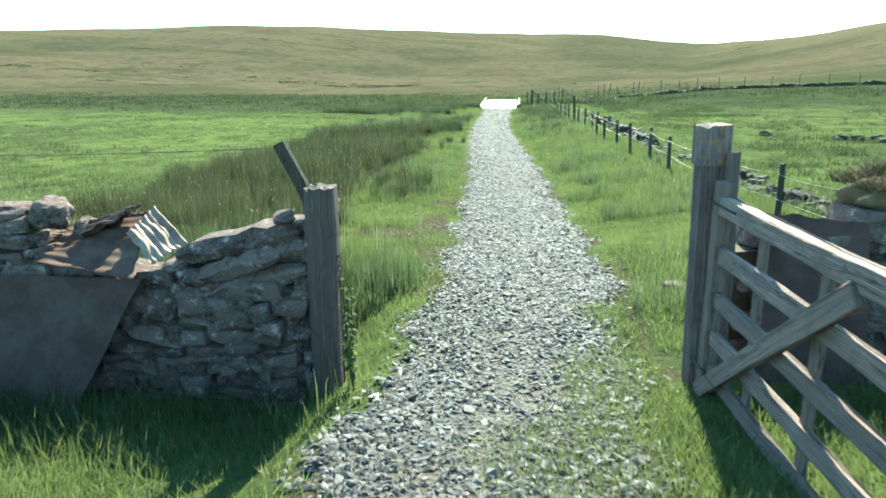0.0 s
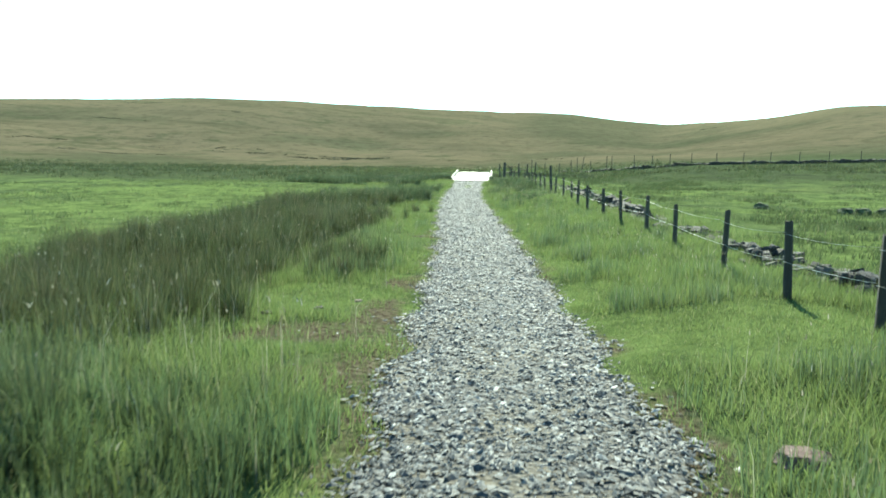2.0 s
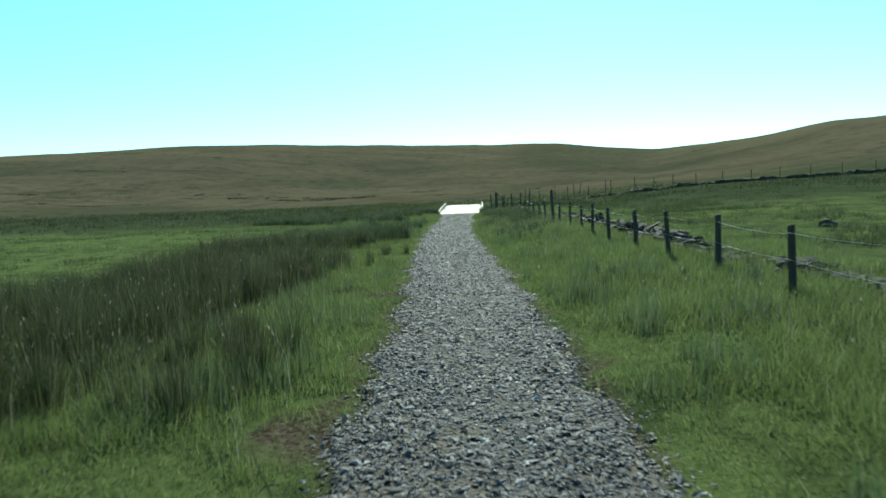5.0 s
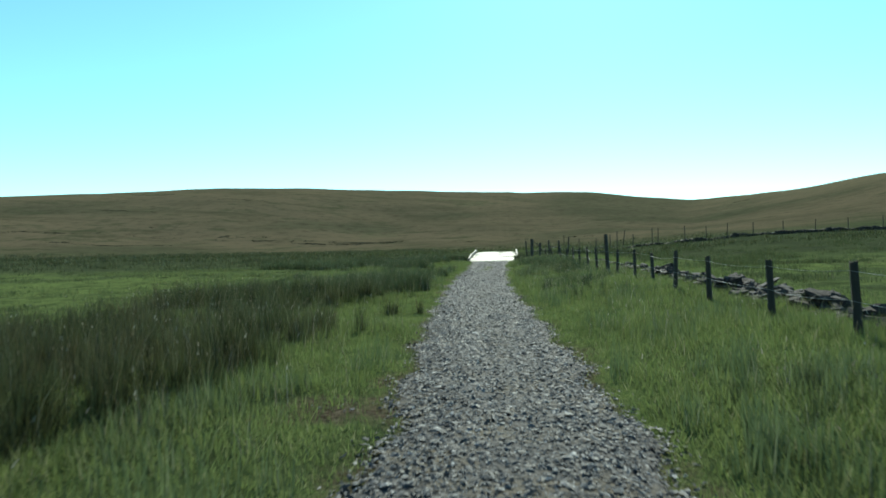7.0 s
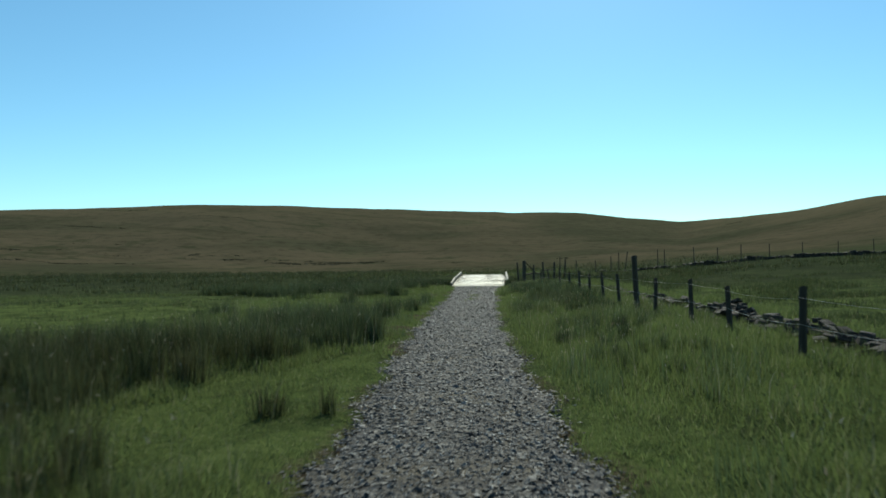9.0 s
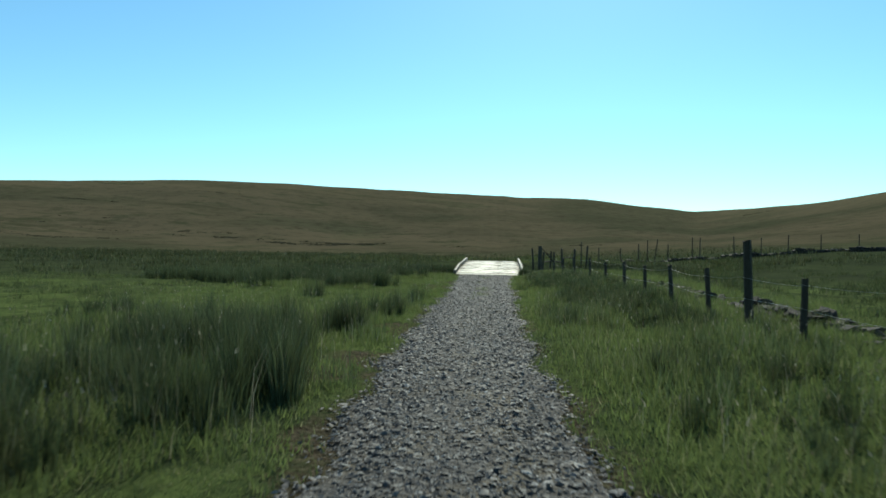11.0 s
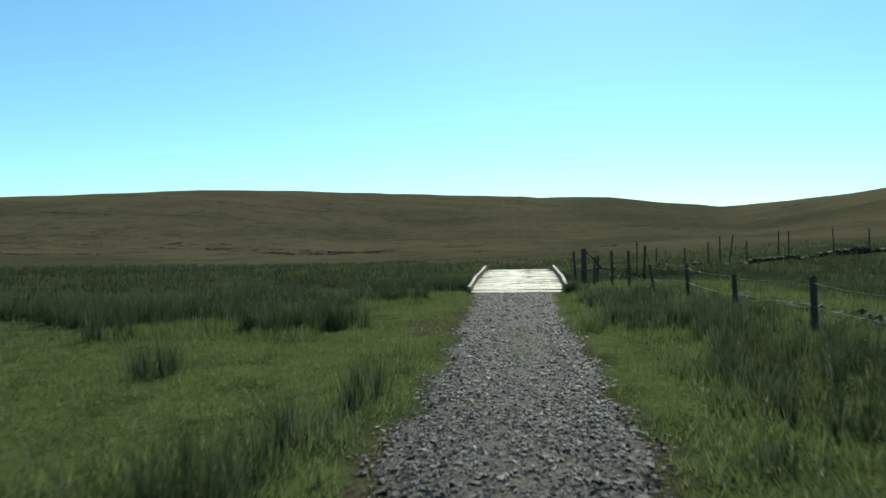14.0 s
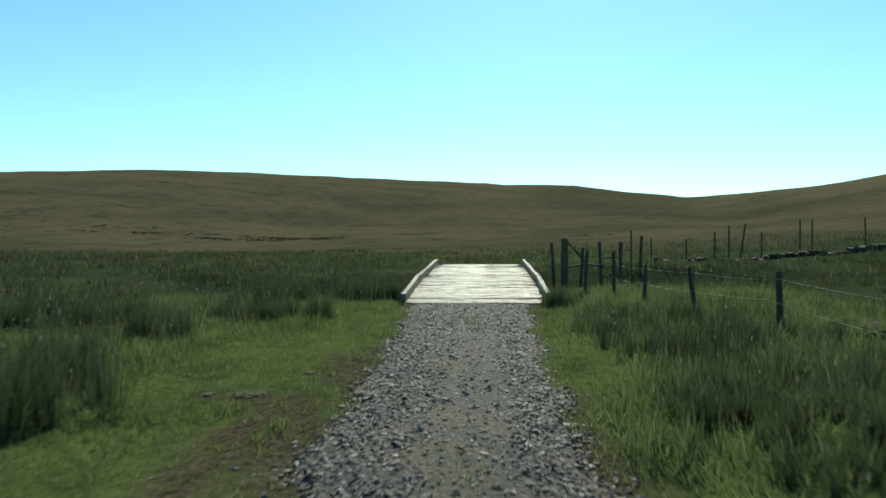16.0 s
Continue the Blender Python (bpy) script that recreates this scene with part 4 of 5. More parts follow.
def hull_stone(seed, sx, sy, sz):
    """An angular field stone of that size, standing round its own middle: a broken block with knocked-off corners."""
    r = random.Random(seed)
    bm = bmesh.new()
    for k in range(8):
        c = Vector(((-1, 1)[k & 1], (-1, 1)[k >> 1 & 1], (-1, 1)[k >> 2]))
        cut = r.choice((0, 0, 0.28, 0.4))
        for axis in ((0, 1, 2) if cut else (0,)):
            p = Vector([v * r.uniform(0.78, 1.0) for v in c])
            p[axis] *= 1 - cut
            bm.verts.new((p.x * sx / 2, p.y * sy / 2, p.z * sz / 2))
    for axis in range(3):
        for side in (-1, 1):
            p = Vector([r.uniform(-0.45, 0.45) for _ in range(3)])
            p[axis] = side * r.uniform(0.98, 1.1)
            bm.verts.new((p.x * sx / 2, p.y * sy / 2, p.z * sz / 2))
    got = bmesh.ops.convex_hull(bm, input=bm.verts)
    bmesh.ops.delete(bm, geom=list({v for v in got["geom_interior"] + got["geom_unused"] if isinstance(v, bmesh.types.BMVert)}), context="VERTS")
    return bm


def stone_meshes(name, count, material, seed):
    out = []
    for i in range(count):
        bm = hull_stone(seed + i, 1, 1, 1)
        me = bpy.data.meshes.new(name)
        bm.to_mesh(me)
        bm.free()
        me.materials.append(material)
        out.append(me)
    return out


def timber(length, w, d, along, seed, wear=0.006, cuts=6, taper=0.0, bevel=0.006):
    """A sawn or hewn timber from the origin along +x, +y or +z, a little bent, with worn edges."""
    r = random.Random(seed)
    bm = bmesh.new()
    bmesh.ops.create_cube(bm, size=1)
    for v in bm.verts:
        v.co.z += 0.5
    bmesh.ops.subdivide_edges(bm, edges=[e for e in bm.edges if abs(e.verts[0].co.z - e.verts[1].co.z) > 0.5], cuts=cuts)
    bow = (r.uniform(-1, 1) * wear, r.uniform(-1, 1) * wear)
    for v in bm.verts:
        s = v.co.z
        k = 1 - taper * s
        x, y = v.co.x * w * k + bow[0] * math.sin(s * 3.1) + r.uniform(-wear, wear) * 0.6, v.co.y * d * k + bow[1] * math.sin(s * 3.1) + r.uniform(-wear, wear) * 0.6
        z = s * length + (r.uniform(-wear, wear) * 1.5 if s in (0, 1) else 0)
        v.co = ((x, y, z), (x, z, y), (z, x, y))[(2, 1, 0).index(along)]
    bmesh.ops.bevel(bm, geom=[e for e in bm.edges if e.calc_face_angle(0) > 0.9], offset=bevel, segments=1, affect="EDGES")
    bmesh.ops.recalc_face_normals(bm, faces=bm.faces)
    return bm


def round_post(length, radius, seed, sides=9, rings=7, taper=0.12, top=0.012):
    """A split round post from the origin upwards, with cracks and a rough sawn top."""
    r = random.Random(seed)
    bm = bmesh.new()
    rows = []
    grooves = [r.choice([0, 0, 0, 1]) for _ in range(sides)]
    for j in range(rings + 1):
        s = j / rings
        rows.append([bm.verts.new(((radius * (1 - taper * s) * (1 - 0.16 * grooves[i]) + r.uniform(-0.05, 0.05) * radius) * math.cos(i * math.tau / sides),
                                   (radius * (1 - taper * s) * (1 - 0.16 * grooves[i]) + r.uniform(-0.05, 0.05) * radius) * math.sin(i * math.tau / sides),
                                   s * length + (r.uniform(-top, top) if j == rings else 0))) for i in range(sides)])
    for a, b in zip(rows, rows[1:]):
        for i in range(sides):
            bm.faces.new((a[i], a[(i + 1) % sides], b[(i + 1) % sides], b[i]))
    c = bm.verts.new((0, 0, length - top * 0.5))
    for i in range(sides):
        bm.faces.new((rows[-1][i], rows[-1][(i + 1) % sides], c))
    bm.faces.new(list(reversed(rows[0])))
    bmesh.ops.recalc_face_normals(bm, faces=bm.faces)
    return bm


def tube(points, radius, sides=5):
    """A thin round strand through the points."""
    bm = bmesh.new()
    pts = [Vector(p) for p in points]
    rings = []
    for i, p in enumerate(pts):
        d = (pts[min(i + 1, len(pts) - 1)] - pts[max(i - 1, 0)]).normalized()
        a = d.orthogonal().normalized()
        b = d.cross(a)
        rings.append([bm.verts.new(p + (a * math.cos(k * math.tau / sides) + b * math.sin(k * math.tau / sides)) * radius) for k in range(sides)])
    for a, b in zip(rings, rings[1:]):
        for k in range(sides):
            bm.faces.new((a[k], a[(k + 1) % sides], b[(k + 1) % sides], b[k]))
    bm.faces.new(rings[0])
    bm.faces.new(list(reversed(rings[-1])))
    return bm


def sagging(a, b, sag, n=8):
    a, b = Vector(a), Vector(b)
    return [a.lerp(b, i / n) - Vector((0, 0, sag * 4 * (i / n) * (1 - i / n))) for i in range(n + 1)]


# -- bridge --
BRIDGE = [(66.0, 0.06), (69.8, 0.33), (78.0, 0.60)]


def deck_z(y):
    return float(np.interp(y, [p[0] for p in BRIDGE], [p[1] for p in BRIDGE]))


def deck_x(y):
    return 0.13 + 0.018 * (y - 66)


def build_bridge():
    b = tagged(empty("timber_bridge", 0, 66, 0), "sun-bleached plank bridge, sun glare put in its colour, with low timber kerbs over the burn", "bridge")
    r = random.Random(5)
    planks = []
    for i in range(6):
        bm = timber(3.8, 0.200, 0.07, 0, 40 + i, 0.008, 7, bevel=0.012)
        me = bpy.data.meshes.new("plank")
        bmesh.ops.translate(bm, verts=bm.verts, vec=(-1.9, 0, 0))
        bm.to_mesh(me)
        bm.free()
        me.materials.append(DECK_WOOD)
        planks.append(me)
    y = 66.1
    while y < 78.0:
        tilt = math.degrees(math.atan2(deck_z(y + 0.2) - deck_z(y - 0.2), 0.4))
        piece("plank", planks[r.randrange(6)], b, pose(deck_x(y) + r.uniform(-0.03, 0.03), y - 66, deck_z(y) - 0.035 + r.uniform(-0.016, 0.016), tilt + r.uniform(-3.5, 3.5), 0, r.uniform(-0.7, 0.7)))
        y += 0.228
    for s in (-1, 1):
        for (y0, z0), (y1, z1) in zip(BRIDGE, BRIDGE[1:]):
            n = math.hypot(y1 - y0, z1 - z0)
            bm = timber(n, 0.13, 0.16, 1, 60 + s + int(y0), 0.01, 8, bevel=0.015)
            k = part("kerb", bm, KERB_WOOD, b)
            k.matrix_basis = pose(deck_x(y0) + s * 1.92, y0 - 66, z0 + 0.15, math.degrees(math.atan2(z1 - z0, y1 - y0)), 0, math.degrees(-math.atan2(deck_x(y1) - deck_x(y0), y1 - y0)))
            for f in (0.1, 0.5, 0.9):
                q = part("kerb_block", timber(0.30, 0.12, 0.12, 1, 80 + int(f * 10), 0.004, 1), KERB_WOOD, b)
                yy = y0 + (y1 - y0) * f
                q.matrix_basis = pose(deck_x(yy) + s * 1.92, yy - 66 - 0.15, deck_z(yy) + 0.045, math.degrees(math.atan2(z1 - z0, y1 - y0)))
    for x in (-1.3, 0.0, 1.3):
        for (y0, z0), (y1, z1) in zip(BRIDGE, BRIDGE[1:]):
            q = part("beam", timber(math.hypot(y1 - y0, z1 - z0), 0.2, 0.24, 1, 90 + int(y0), 0.008, 3), POST_WOOD, b)
            q.matrix_basis = pose(deck_x(y0) + x, y0 - 66, z0 - 0.20, math.degrees(math.atan2(z1 - z0, y1 - y0)))
    for y0 in (66.15, 77.8):
        q = part("abutment", timber(3.9, 0.3, 0.9, 0, int(y0), 0.02, 6), POST_WOOD, b)
        q.matrix_basis = pose(deck_x(y0) - 1.95, y0 - 66, deck_z(y0) - 0.75)


build_bridge()

# -- fence along the track: place, height of the top, lean in degrees --
FENCE = [(5.00, 7.1, 1.56, 1), (5.02, 9.27, 1.47, 1), (5.04, 11.4, 1.40, 2), (5.08, 13.85, 1.36, 0), (5.30, 17.5, 1.20, 1), (5.42, 20.5, 1.24, 0), (5.18, 22.85, 1.26, 3), (5.12, 25.3, 1.21, 2), (5.07, 28.4, 1.20, 2), (5.13, 31.2, 1.27, -1),
         (5.33, 34.6, 1.15, 2), (5.17, 36.5, 1.24, 1), (5.10, 39.2, 1.20, -2), (5.00, 41.3, 1.80, 3), (4.84, 43.0, 1.24, 4), (4.85, 45.9, 1.24, 4), (4.76, 48.3, 1.15, 1), (4.78, 51.4, 1.20, 1), (4.83, 55.4, 1.09, 3),
         (4.75, 59.0, 1.22, 1), (4.38, 62.0, 1.20, 9), (4.15, 64.6, 1.12, -2), (3.83, 66.6, 1.40, 1), (3.35, 68.0, 1.38, -3)]


def build_fence():
    fence = tagged(empty("post_and_wire_fence", 5.05, 8.7, 0), "weathered grey wooden posts with two slack wires", "fence")
    shapes = []
    for i in range(5):
        bm = round_post(1.0, 1.0, 11 + i)
        me = bpy.data.meshes.new("post")
        bm.to_mesh(me)
        bm.free()
        me.materials.append(POST_WOOD)
        shapes.append(me)
    bm = tube([(0.01, -0.012, 0), (-0.008, -0.012, 0), (-0.008, 0.012, 0), (0.01, 0.012, 0)], 0.003, 4)
    staple = bpy.data.meshes.new("staple")
    bm.to_mesh(staple)
    bm.free()
    staple.materials.append(WIRE)
    r = random.Random(3)
    tops = []
    for i, (x, y, top, lean) in enumerate(FENCE):
        g = height(x, y)
        n = top - g + 0.3
        rad = 0.085 if top > 1.7 else r.uniform(0.052, 0.064)
        m = pose(x - 5.05 + math.sin(radians(lean)) * (top - g), y - 8.7, g - 0.3, r.uniform(-2.5, 2.5), -lean, 0)
        post = piece("post", shapes[i % 5], fence, m @ Matrix.Diagonal((rad, rad, n, 1)))
        for level in (0.90, 0.52):
            piece("staple", staple, post, Matrix.Diagonal((1 / rad, 1 / rad, 1 / n, 1)) @ pose(-rad, 0, 0.3 + min(level * (top - g), level)))
        tops.append((x - 5.05, y - 8.7, g, top))
    for level in (0.90, 0.52):
        for (x0, y0, g0, t0), (x1, y1, g1, t1) in zip(tops, tops[1:-1]):
            h0, h1 = min(level * (t0 - g0), level), min(level * (t1 - g1), level)
            part("wire", tube(sagging((x0 - 0.06, y0, g0 + h0 + r.uniform(-0.03, 0.03)), (x1 - 0.06, y1, g1 + h1), r.uniform(0.01, 0.05), 5), 0.0035, 4), WIRE, fence)


build_fence()


def build_bridge_rail():
    """The broken rail of old posts beside the bridge."""
    f = tagged(empty("old_rail_fence", 3.6, 74, 0), "dark broken timber rail with a leaning brace beside the bridge", "fence")
    def stand(name, x, y, top, rad, lean, seed):
        g = height(x, y)
        part(name, round_post(top - g + 0.3, rad, seed), POST_WOOD, f).matrix_basis = pose(x - 3.6, y - 74, g - 0.3, 0, lean, 0)
    stand("strainer_post", 3.62, 74.6, 1.75, 0.15, 0, 31)
    stand("post", 3.20, 74.0, 1.60, 0.07, -4, 32)
    stand("post", 4.35, 75.4, 1.40, 0.07, 3, 33)
    stand("post", 5.3, 76.0, 1.62, 0.08, -2, 34)
    stand("post", 6.2, 76.6, 1.60, 0.09, 1, 35)
    stand("post", 6.75, 77.0, 2.1, 0.04, 0, 36)
    stand("post", 7.1, 77.0, 1.85, 0.07, 3, 37)
    part("brace", tube([(0.1, 0.7, 1.62), (0.55, 0.9, 1.2), (0.95, 1.1, 0.75)], 0.055, 6), POST_WOOD, f)
    part("rail", tube([(0.0, 0.6, 0.62), (0.9, 1.3, 0.72), (1.8, 1.9, 0.62)], 0.05, 6), POST_WOOD, f)
    part("rail", tube([(1.6, 2.0, 0.95), (2.5, 2.6, 0.98)], 0.045, 6), POST_WOOD, f)


build_bridge_rail()


# -- collapsed wall beyond the fence --
def heap_at(y):
    """How high the tumbled stones still lie along the wall, in metres."""
    base = np.interp(y, [5, 9, 11, 12, 15, 17.3, 18, 18.8, 19.5, 20.5, 21.3, 23.6, 24.6, 28, 31, 33, 35, 38, 40, 42, 44, 45.5, 52, 60], [0.06, 0.08, 0.12, 0.19, 0.22, 0.20, 0.03, 0.05, 0.19, 0.15, 0.03, 0.04, 0.27, 0.27, 0.30, 0.20, 0.28, 0.28, 0.12, 0.20, 0.26, 0.06, 0.12, 0.05])
    return float(base) * (1 + 0.25 * math.sin(y * 1.7) + 0.2 * math.sin(y * 4.1 + 1))


def heap_x(y):
    return np.interp(y, [5, 12, 18, 25, 32, 44, 60], [6.5, 6.62, 6.6, 6.35, 6.5, 6.45, 6.3])


def build_rubble():
    wall = tagged(empty("collapsed_stone_wall", 5.9, 8, 0), "tumbled dry stone wall of grey slabs behind the fence", "stone wall")
    shapes = stone_meshes("stone", 9, RUBBLE, 100)
    r = random.Random(17)
    made, rest = 0, bmesh.new()
    for _ in range(2300):
        y = r.uniform(5.0, 60)
        top = heap_at(y)
        if r.random() > 0.12 + 2.6 * top:
            continue
        off = r.gauss(0, 0.24)
        x = float(heap_x(y)) + off
        peak = max(0.0, top * (1 - (off / 0.55) ** 2))
        slab = r.random() < (0.2 if 24 < y < 33 else 0.07)
        if slab:
            n, w, h = r.uniform(0.3, 0.7), r.uniform(0.16, 0.26), r.uniform(0.05, 0.09)
        else:
            n = r.uniform(0.11, 0.30)
            w, h = n * r.uniform(0.6, 0.95), n * r.uniform(0.42, 0.8)
        z = height(x, y) + r.uniform(0.2, 1.0) * peak - h * (0.15 if peak > 0.1 else 0.05)
        m = pose(x - 5.9, y - 8, z, r.gauss(0, 14), r.gauss(0, 14), 90 + r.gauss(0, 40) if slab else r.uniform(0, 180)) @ Matrix.Diagonal((n, w, h, 1))
        if made < 300:
            piece("stone", shapes[r.randrange(9)], wall, m)
        else:
            bmh = hull_stone(r.randrange(9999), 1, 1, 1)
            bmh.transform(m)
            tmp = bpy.data.meshes.new("t")
            bmh.to_mesh(tmp)
            rest.from_mesh(tmp)
            bmh.free()
            bpy.data.meshes.remove(tmp)
        made += 1
    tagged(part("loose_stones", rest, RUBBLE_HEAP, wall), kind="stuff")
    ys, s = np.arange(5.0, 58.0, 0.18), np.linspace(-1, 1, 9)
    y, u = np.meshgrid(ys, s, indexing="ij")
    x = heap_x(y) + 0.5 * u + 0.08 * wave(y * 2, y * 0.7, 2)
    tall = np.array([heap_at(v) for v in ys])[:, None] * (0.35 + 0.4 * wave(x * 3, y * 3, 5))
    z = land(x, y) - 0.04 + tall * (1 - u * u)
    me = mesh_from("earth_bank", np.stack([x.ravel() - 5.9, y.ravel() - 8, z.ravel()], -1), grid_faces(len(s), len(ys)), EARTH)
    for p in me.polygons:
        p.use_smooth = True
    bank = tagged(new("earth_bank", me), "dark earth showing between the stones")
    bank.parent = wall
    # grass that has grown up through the stones
    k = 9000
    gy = rng.uniform(5, 60, k)
    gx = heap_x(gy) + rng.normal(0, 0.42, k)
    ok = rng.uniform(0, 1, k) < smooth(-0.1, 0.4, wave(gx * 2.1, gy * 1.4, 3))
    gx, gy = gx[ok], gy[ok]
    v, f = blades(gx - 5.9, gy - 8, rng.uniform(0.15, 0.42, len(gx)), rng.uniform(0.008, 0.014, len(gx)), rng.uniform(0.05, 0.6, len(gx)), z=land(gx, gy))
    tuft = tagged(new("grass_tufts", mesh_from("grass_tufts", v, f, TALL, BLADE)), "pale green grass grown between the stones", kind="stuff")
    tuft.parent = wall


build_rubble()


# -- far wall and its fence across the field --
def far_y(x):
    return 79.5 + 0.09 * x


def far_top(x):
    """Height of the far wall: fallen to single stones near the track, whole further out."""
    heap = float(smooth(-0.5, 0.7, math.sin(x * 1.35) + 0.6 * math.sin(x * 3.1 + 1)))
    whole = float(smooth(26, 34, x))
    return float(np.interp(x, [8, 13, 16, 19, 24, 40, 75], [0.06, 0.12, 0.18, 0.24, 0.28, 0.36, 0.42])) * (1 + 0.12 * math.sin(x * 1.9) + 0.08 * math.sin(x * 5.3)) * (whole + (1 - whole) * (0.5 + 0.7 * heap))


def build_far_wall():
    r = random.Random(23)
    bm = bmesh.new()
    x = 8.6
    while x < 78:
        tall = far_top(x)
        z = 0.0
        while z < tall:
            h = r.uniform(0.07, 0.14)
            s = hull_stone(r.randrange(9999), r.uniform(0.14, 0.34), r.uniform(0.2, 0.4), h * 1.3)
            yy = far_y(x) + r.uniform(-0.07, 0.07)
            s.transform(pose(x + r.uniform(-0.1, 0.1), yy, height(x, yy) + z + h * 0.3, r.uniform(-14, 14), r.uniform(-14, 14), r.uniform(-40, 40)))
            tmp = bpy.data.meshes.new("t")
            s.to_mesh(tmp)
            s.free()
            bm.from_mesh(tmp)
            bpy.data.meshes.remove(tmp)
            z += h
        x += 0.19 if x > 13 or r.random() < 0.6 else r.uniform(0.3, 0.8)
    me = bpy.data.meshes.new("far_stone_wall")
    bm.to_mesh(me)
    bm.free()
    me.materials.append(FAR_RUBBLE)
    tagged(new("far_stone_wall", me), "low dark dry stone wall across the pasture", "stone wall", kind="stuff")


build_far_wall()


def build_far_fence():
    f = tagged(empty("far_post_fence", 10, 80, 0), "thin dark stakes along the far stone wall", "fence")
    bm = round_post(1.0, 1.0, 71, 6, 4)
    me = bpy.data.meshes.new("stake")
    bm.to_mesh(me)
    bm.free()
    me.materials.append(POST_WOOD)
    r = random.Random(9)
    for x, top, lean in ((8.6, 1.72, 0), (10.3, 1.7, 0), (11.7, 2.05, 0), (12.4, 2.35, 0), (12.9, 2.45, 8), (14.0, 2.05, 0), (15.9, 2.62, 0), (16.5, 2.6, 0), (19.2, 2.75, -2), (21.3, 2.7, 0), (23.4, 2.95, 1), (26.0, 3.0, 0), (29.0, 3.1, 0), (32.2, 3.15, 2), (35.5, 3.3, 0), (39.0, 3.4, 0), (42.6, 3.5, 0), (46.5, 3.6, -1), (51, 3.8, 0), (56, 3.9, 0), (61, 4.05, 0), (67, 4.2, 0)):
        y = far_y(x) + 0.5
        g = height(x, y)
        piece("stake", me, f, pose(x - 10, y - 80, g - 0.3, 0, lean, 0) @ Matrix.Diagonal((0.045, 0.045, max(top - g, 0.9) + 0.3, 1)))


build_far_fence()


# -- gate and its walls --
def build_stone_wall(name, label, x0, x1, y, top_at, seed):
    """A dry stone wall along x, in rough courses of single stones round a dark core."""
    w = tagged(empty(name, x0, y, height(x0, y)), label, "stone wall")
    shapes = stone_meshes("stone", 10, STONE, seed)
    r = random.Random(seed)
    base = height(x0, y)
    core = bmesh.new()
    n = max(2, int((x1 - x0) / 0.3))
    low, high = [], []
    for i in range(n + 1):
        x = x0 + (x1 - x0) * i / n
        for yy in (-0.13, 0.13):
            low.append(core.verts.new((x - x0, yy, -0.35)))
            high.append(core.verts.new((x - x0, yy, max(0.1, top_at(x) - 0.22 - base))))
    for i in range(n):
        a, b = 2 * i, 2 * i + 2
        core.faces.new((low[a], low[b], high[b], high[a]))
        core.faces.new((low[a + 1], high[a + 1], high[b + 1], low[b + 1]))
        core.faces.new((high[a], high[b], high[b + 1], high[a + 1]))
    for a in (0, 2 * n):
        core.faces.new((low[a], high[a], high[a + 1], low[a + 1]))
    bmesh.ops.recalc_face_normals(core, faces=core.faces)
    part("core", core, EARTH, w, "dark packed earth and rubble")
    z = -0.12
    while z < 1.9:
        h = r.uniform(0.07, 0.15)
        x = x0 + r.uniform(-0.1, 0.05)
        while x < x1:
            n = r.uniform(0.11, 0.34 if x1 < 0 else 0.27) * (1.4 if z > 0.8 and x1 < 0 else 1)
            n = min(n, max(0.09, x1 + 0.03 - x))
            c = x + n / 2
            if base + z + h * 0.6 < top_at(min(max(c, x0), x1)) and x0 + 0.02 < x and x + n < x1 + 0.13:
                d = r.uniform(0.40, 0.50)
                hh = h * r.choice((0.7, 0.9, 1.0, 1.2, 1.6))
                piece("stone", shapes[r.randrange(10)], w, pose(c - x0, r.uniform(-0.05, 0.05), z + h / 2 + (hh - h) * r.uniform(-0.3, 0.3) + r.uniform(-0.03, 0.03), r.uniform(-6, 6), r.gauss(0, 7), r.uniform(-9, 9)) @ Matrix.Diagonal((n * 1.12, d, hh * 1.15, 1)))
            x += n
        z += h * 0.92
    return w


def left_top(x):
    return float(np.interp(x, [-9, -3.3, -2.75, -2.6, -1.9, -1.70, -1.64, -0.6], [1.85, 1.70, 1.62, 1.36, 1.33, 1.36, 1.10, 1.30]))


def right_top(x):
    return float(np.interp(x, [2.4, 2.8, 3.25, 3.4, 3.8, 9], [1.70, 1.72, 1.66, 1.78, 1.90, 1.90]))


wall_a = build_stone_wall("dry_stone_wall", "grey dry stone wall in shade beside the gate post", -7.0, -0.66, 3.52, left_top, 200)
wall_b = build_stone_wall("dry_stone_wall", "dry stone wall with brown turf on top behind the open gate", 2.48, 7.0, 3.75, right_top, 300)
def boulder(seed, material=STONE):
    """A rounded, knobbly stone of unit size."""
    bm = bmesh.new()
    bmesh.ops.create_icosphere(bm, subdivisions=3, radius=0.5)
    for v in bm.verts:
        p = v.co.normalized()
        q = 1 + 0.28 * noise.noise(p * 1.6 + Vector((seed, 0, 0))) + 0.12 * noise.noise(p * 4.5 + Vector((0, seed, 0)))
        v.co = Vector((max(-0.46, min(0.46, v.co.x * 1.1)), v.co.y, max(-0.42, min(0.42, v.co.z * 1.1)))) * q
    me = bpy.data.meshes.new("cap_stone")
    bm.to_mesh(me)
    bm.free()
    me.materials.append(material)
    return me


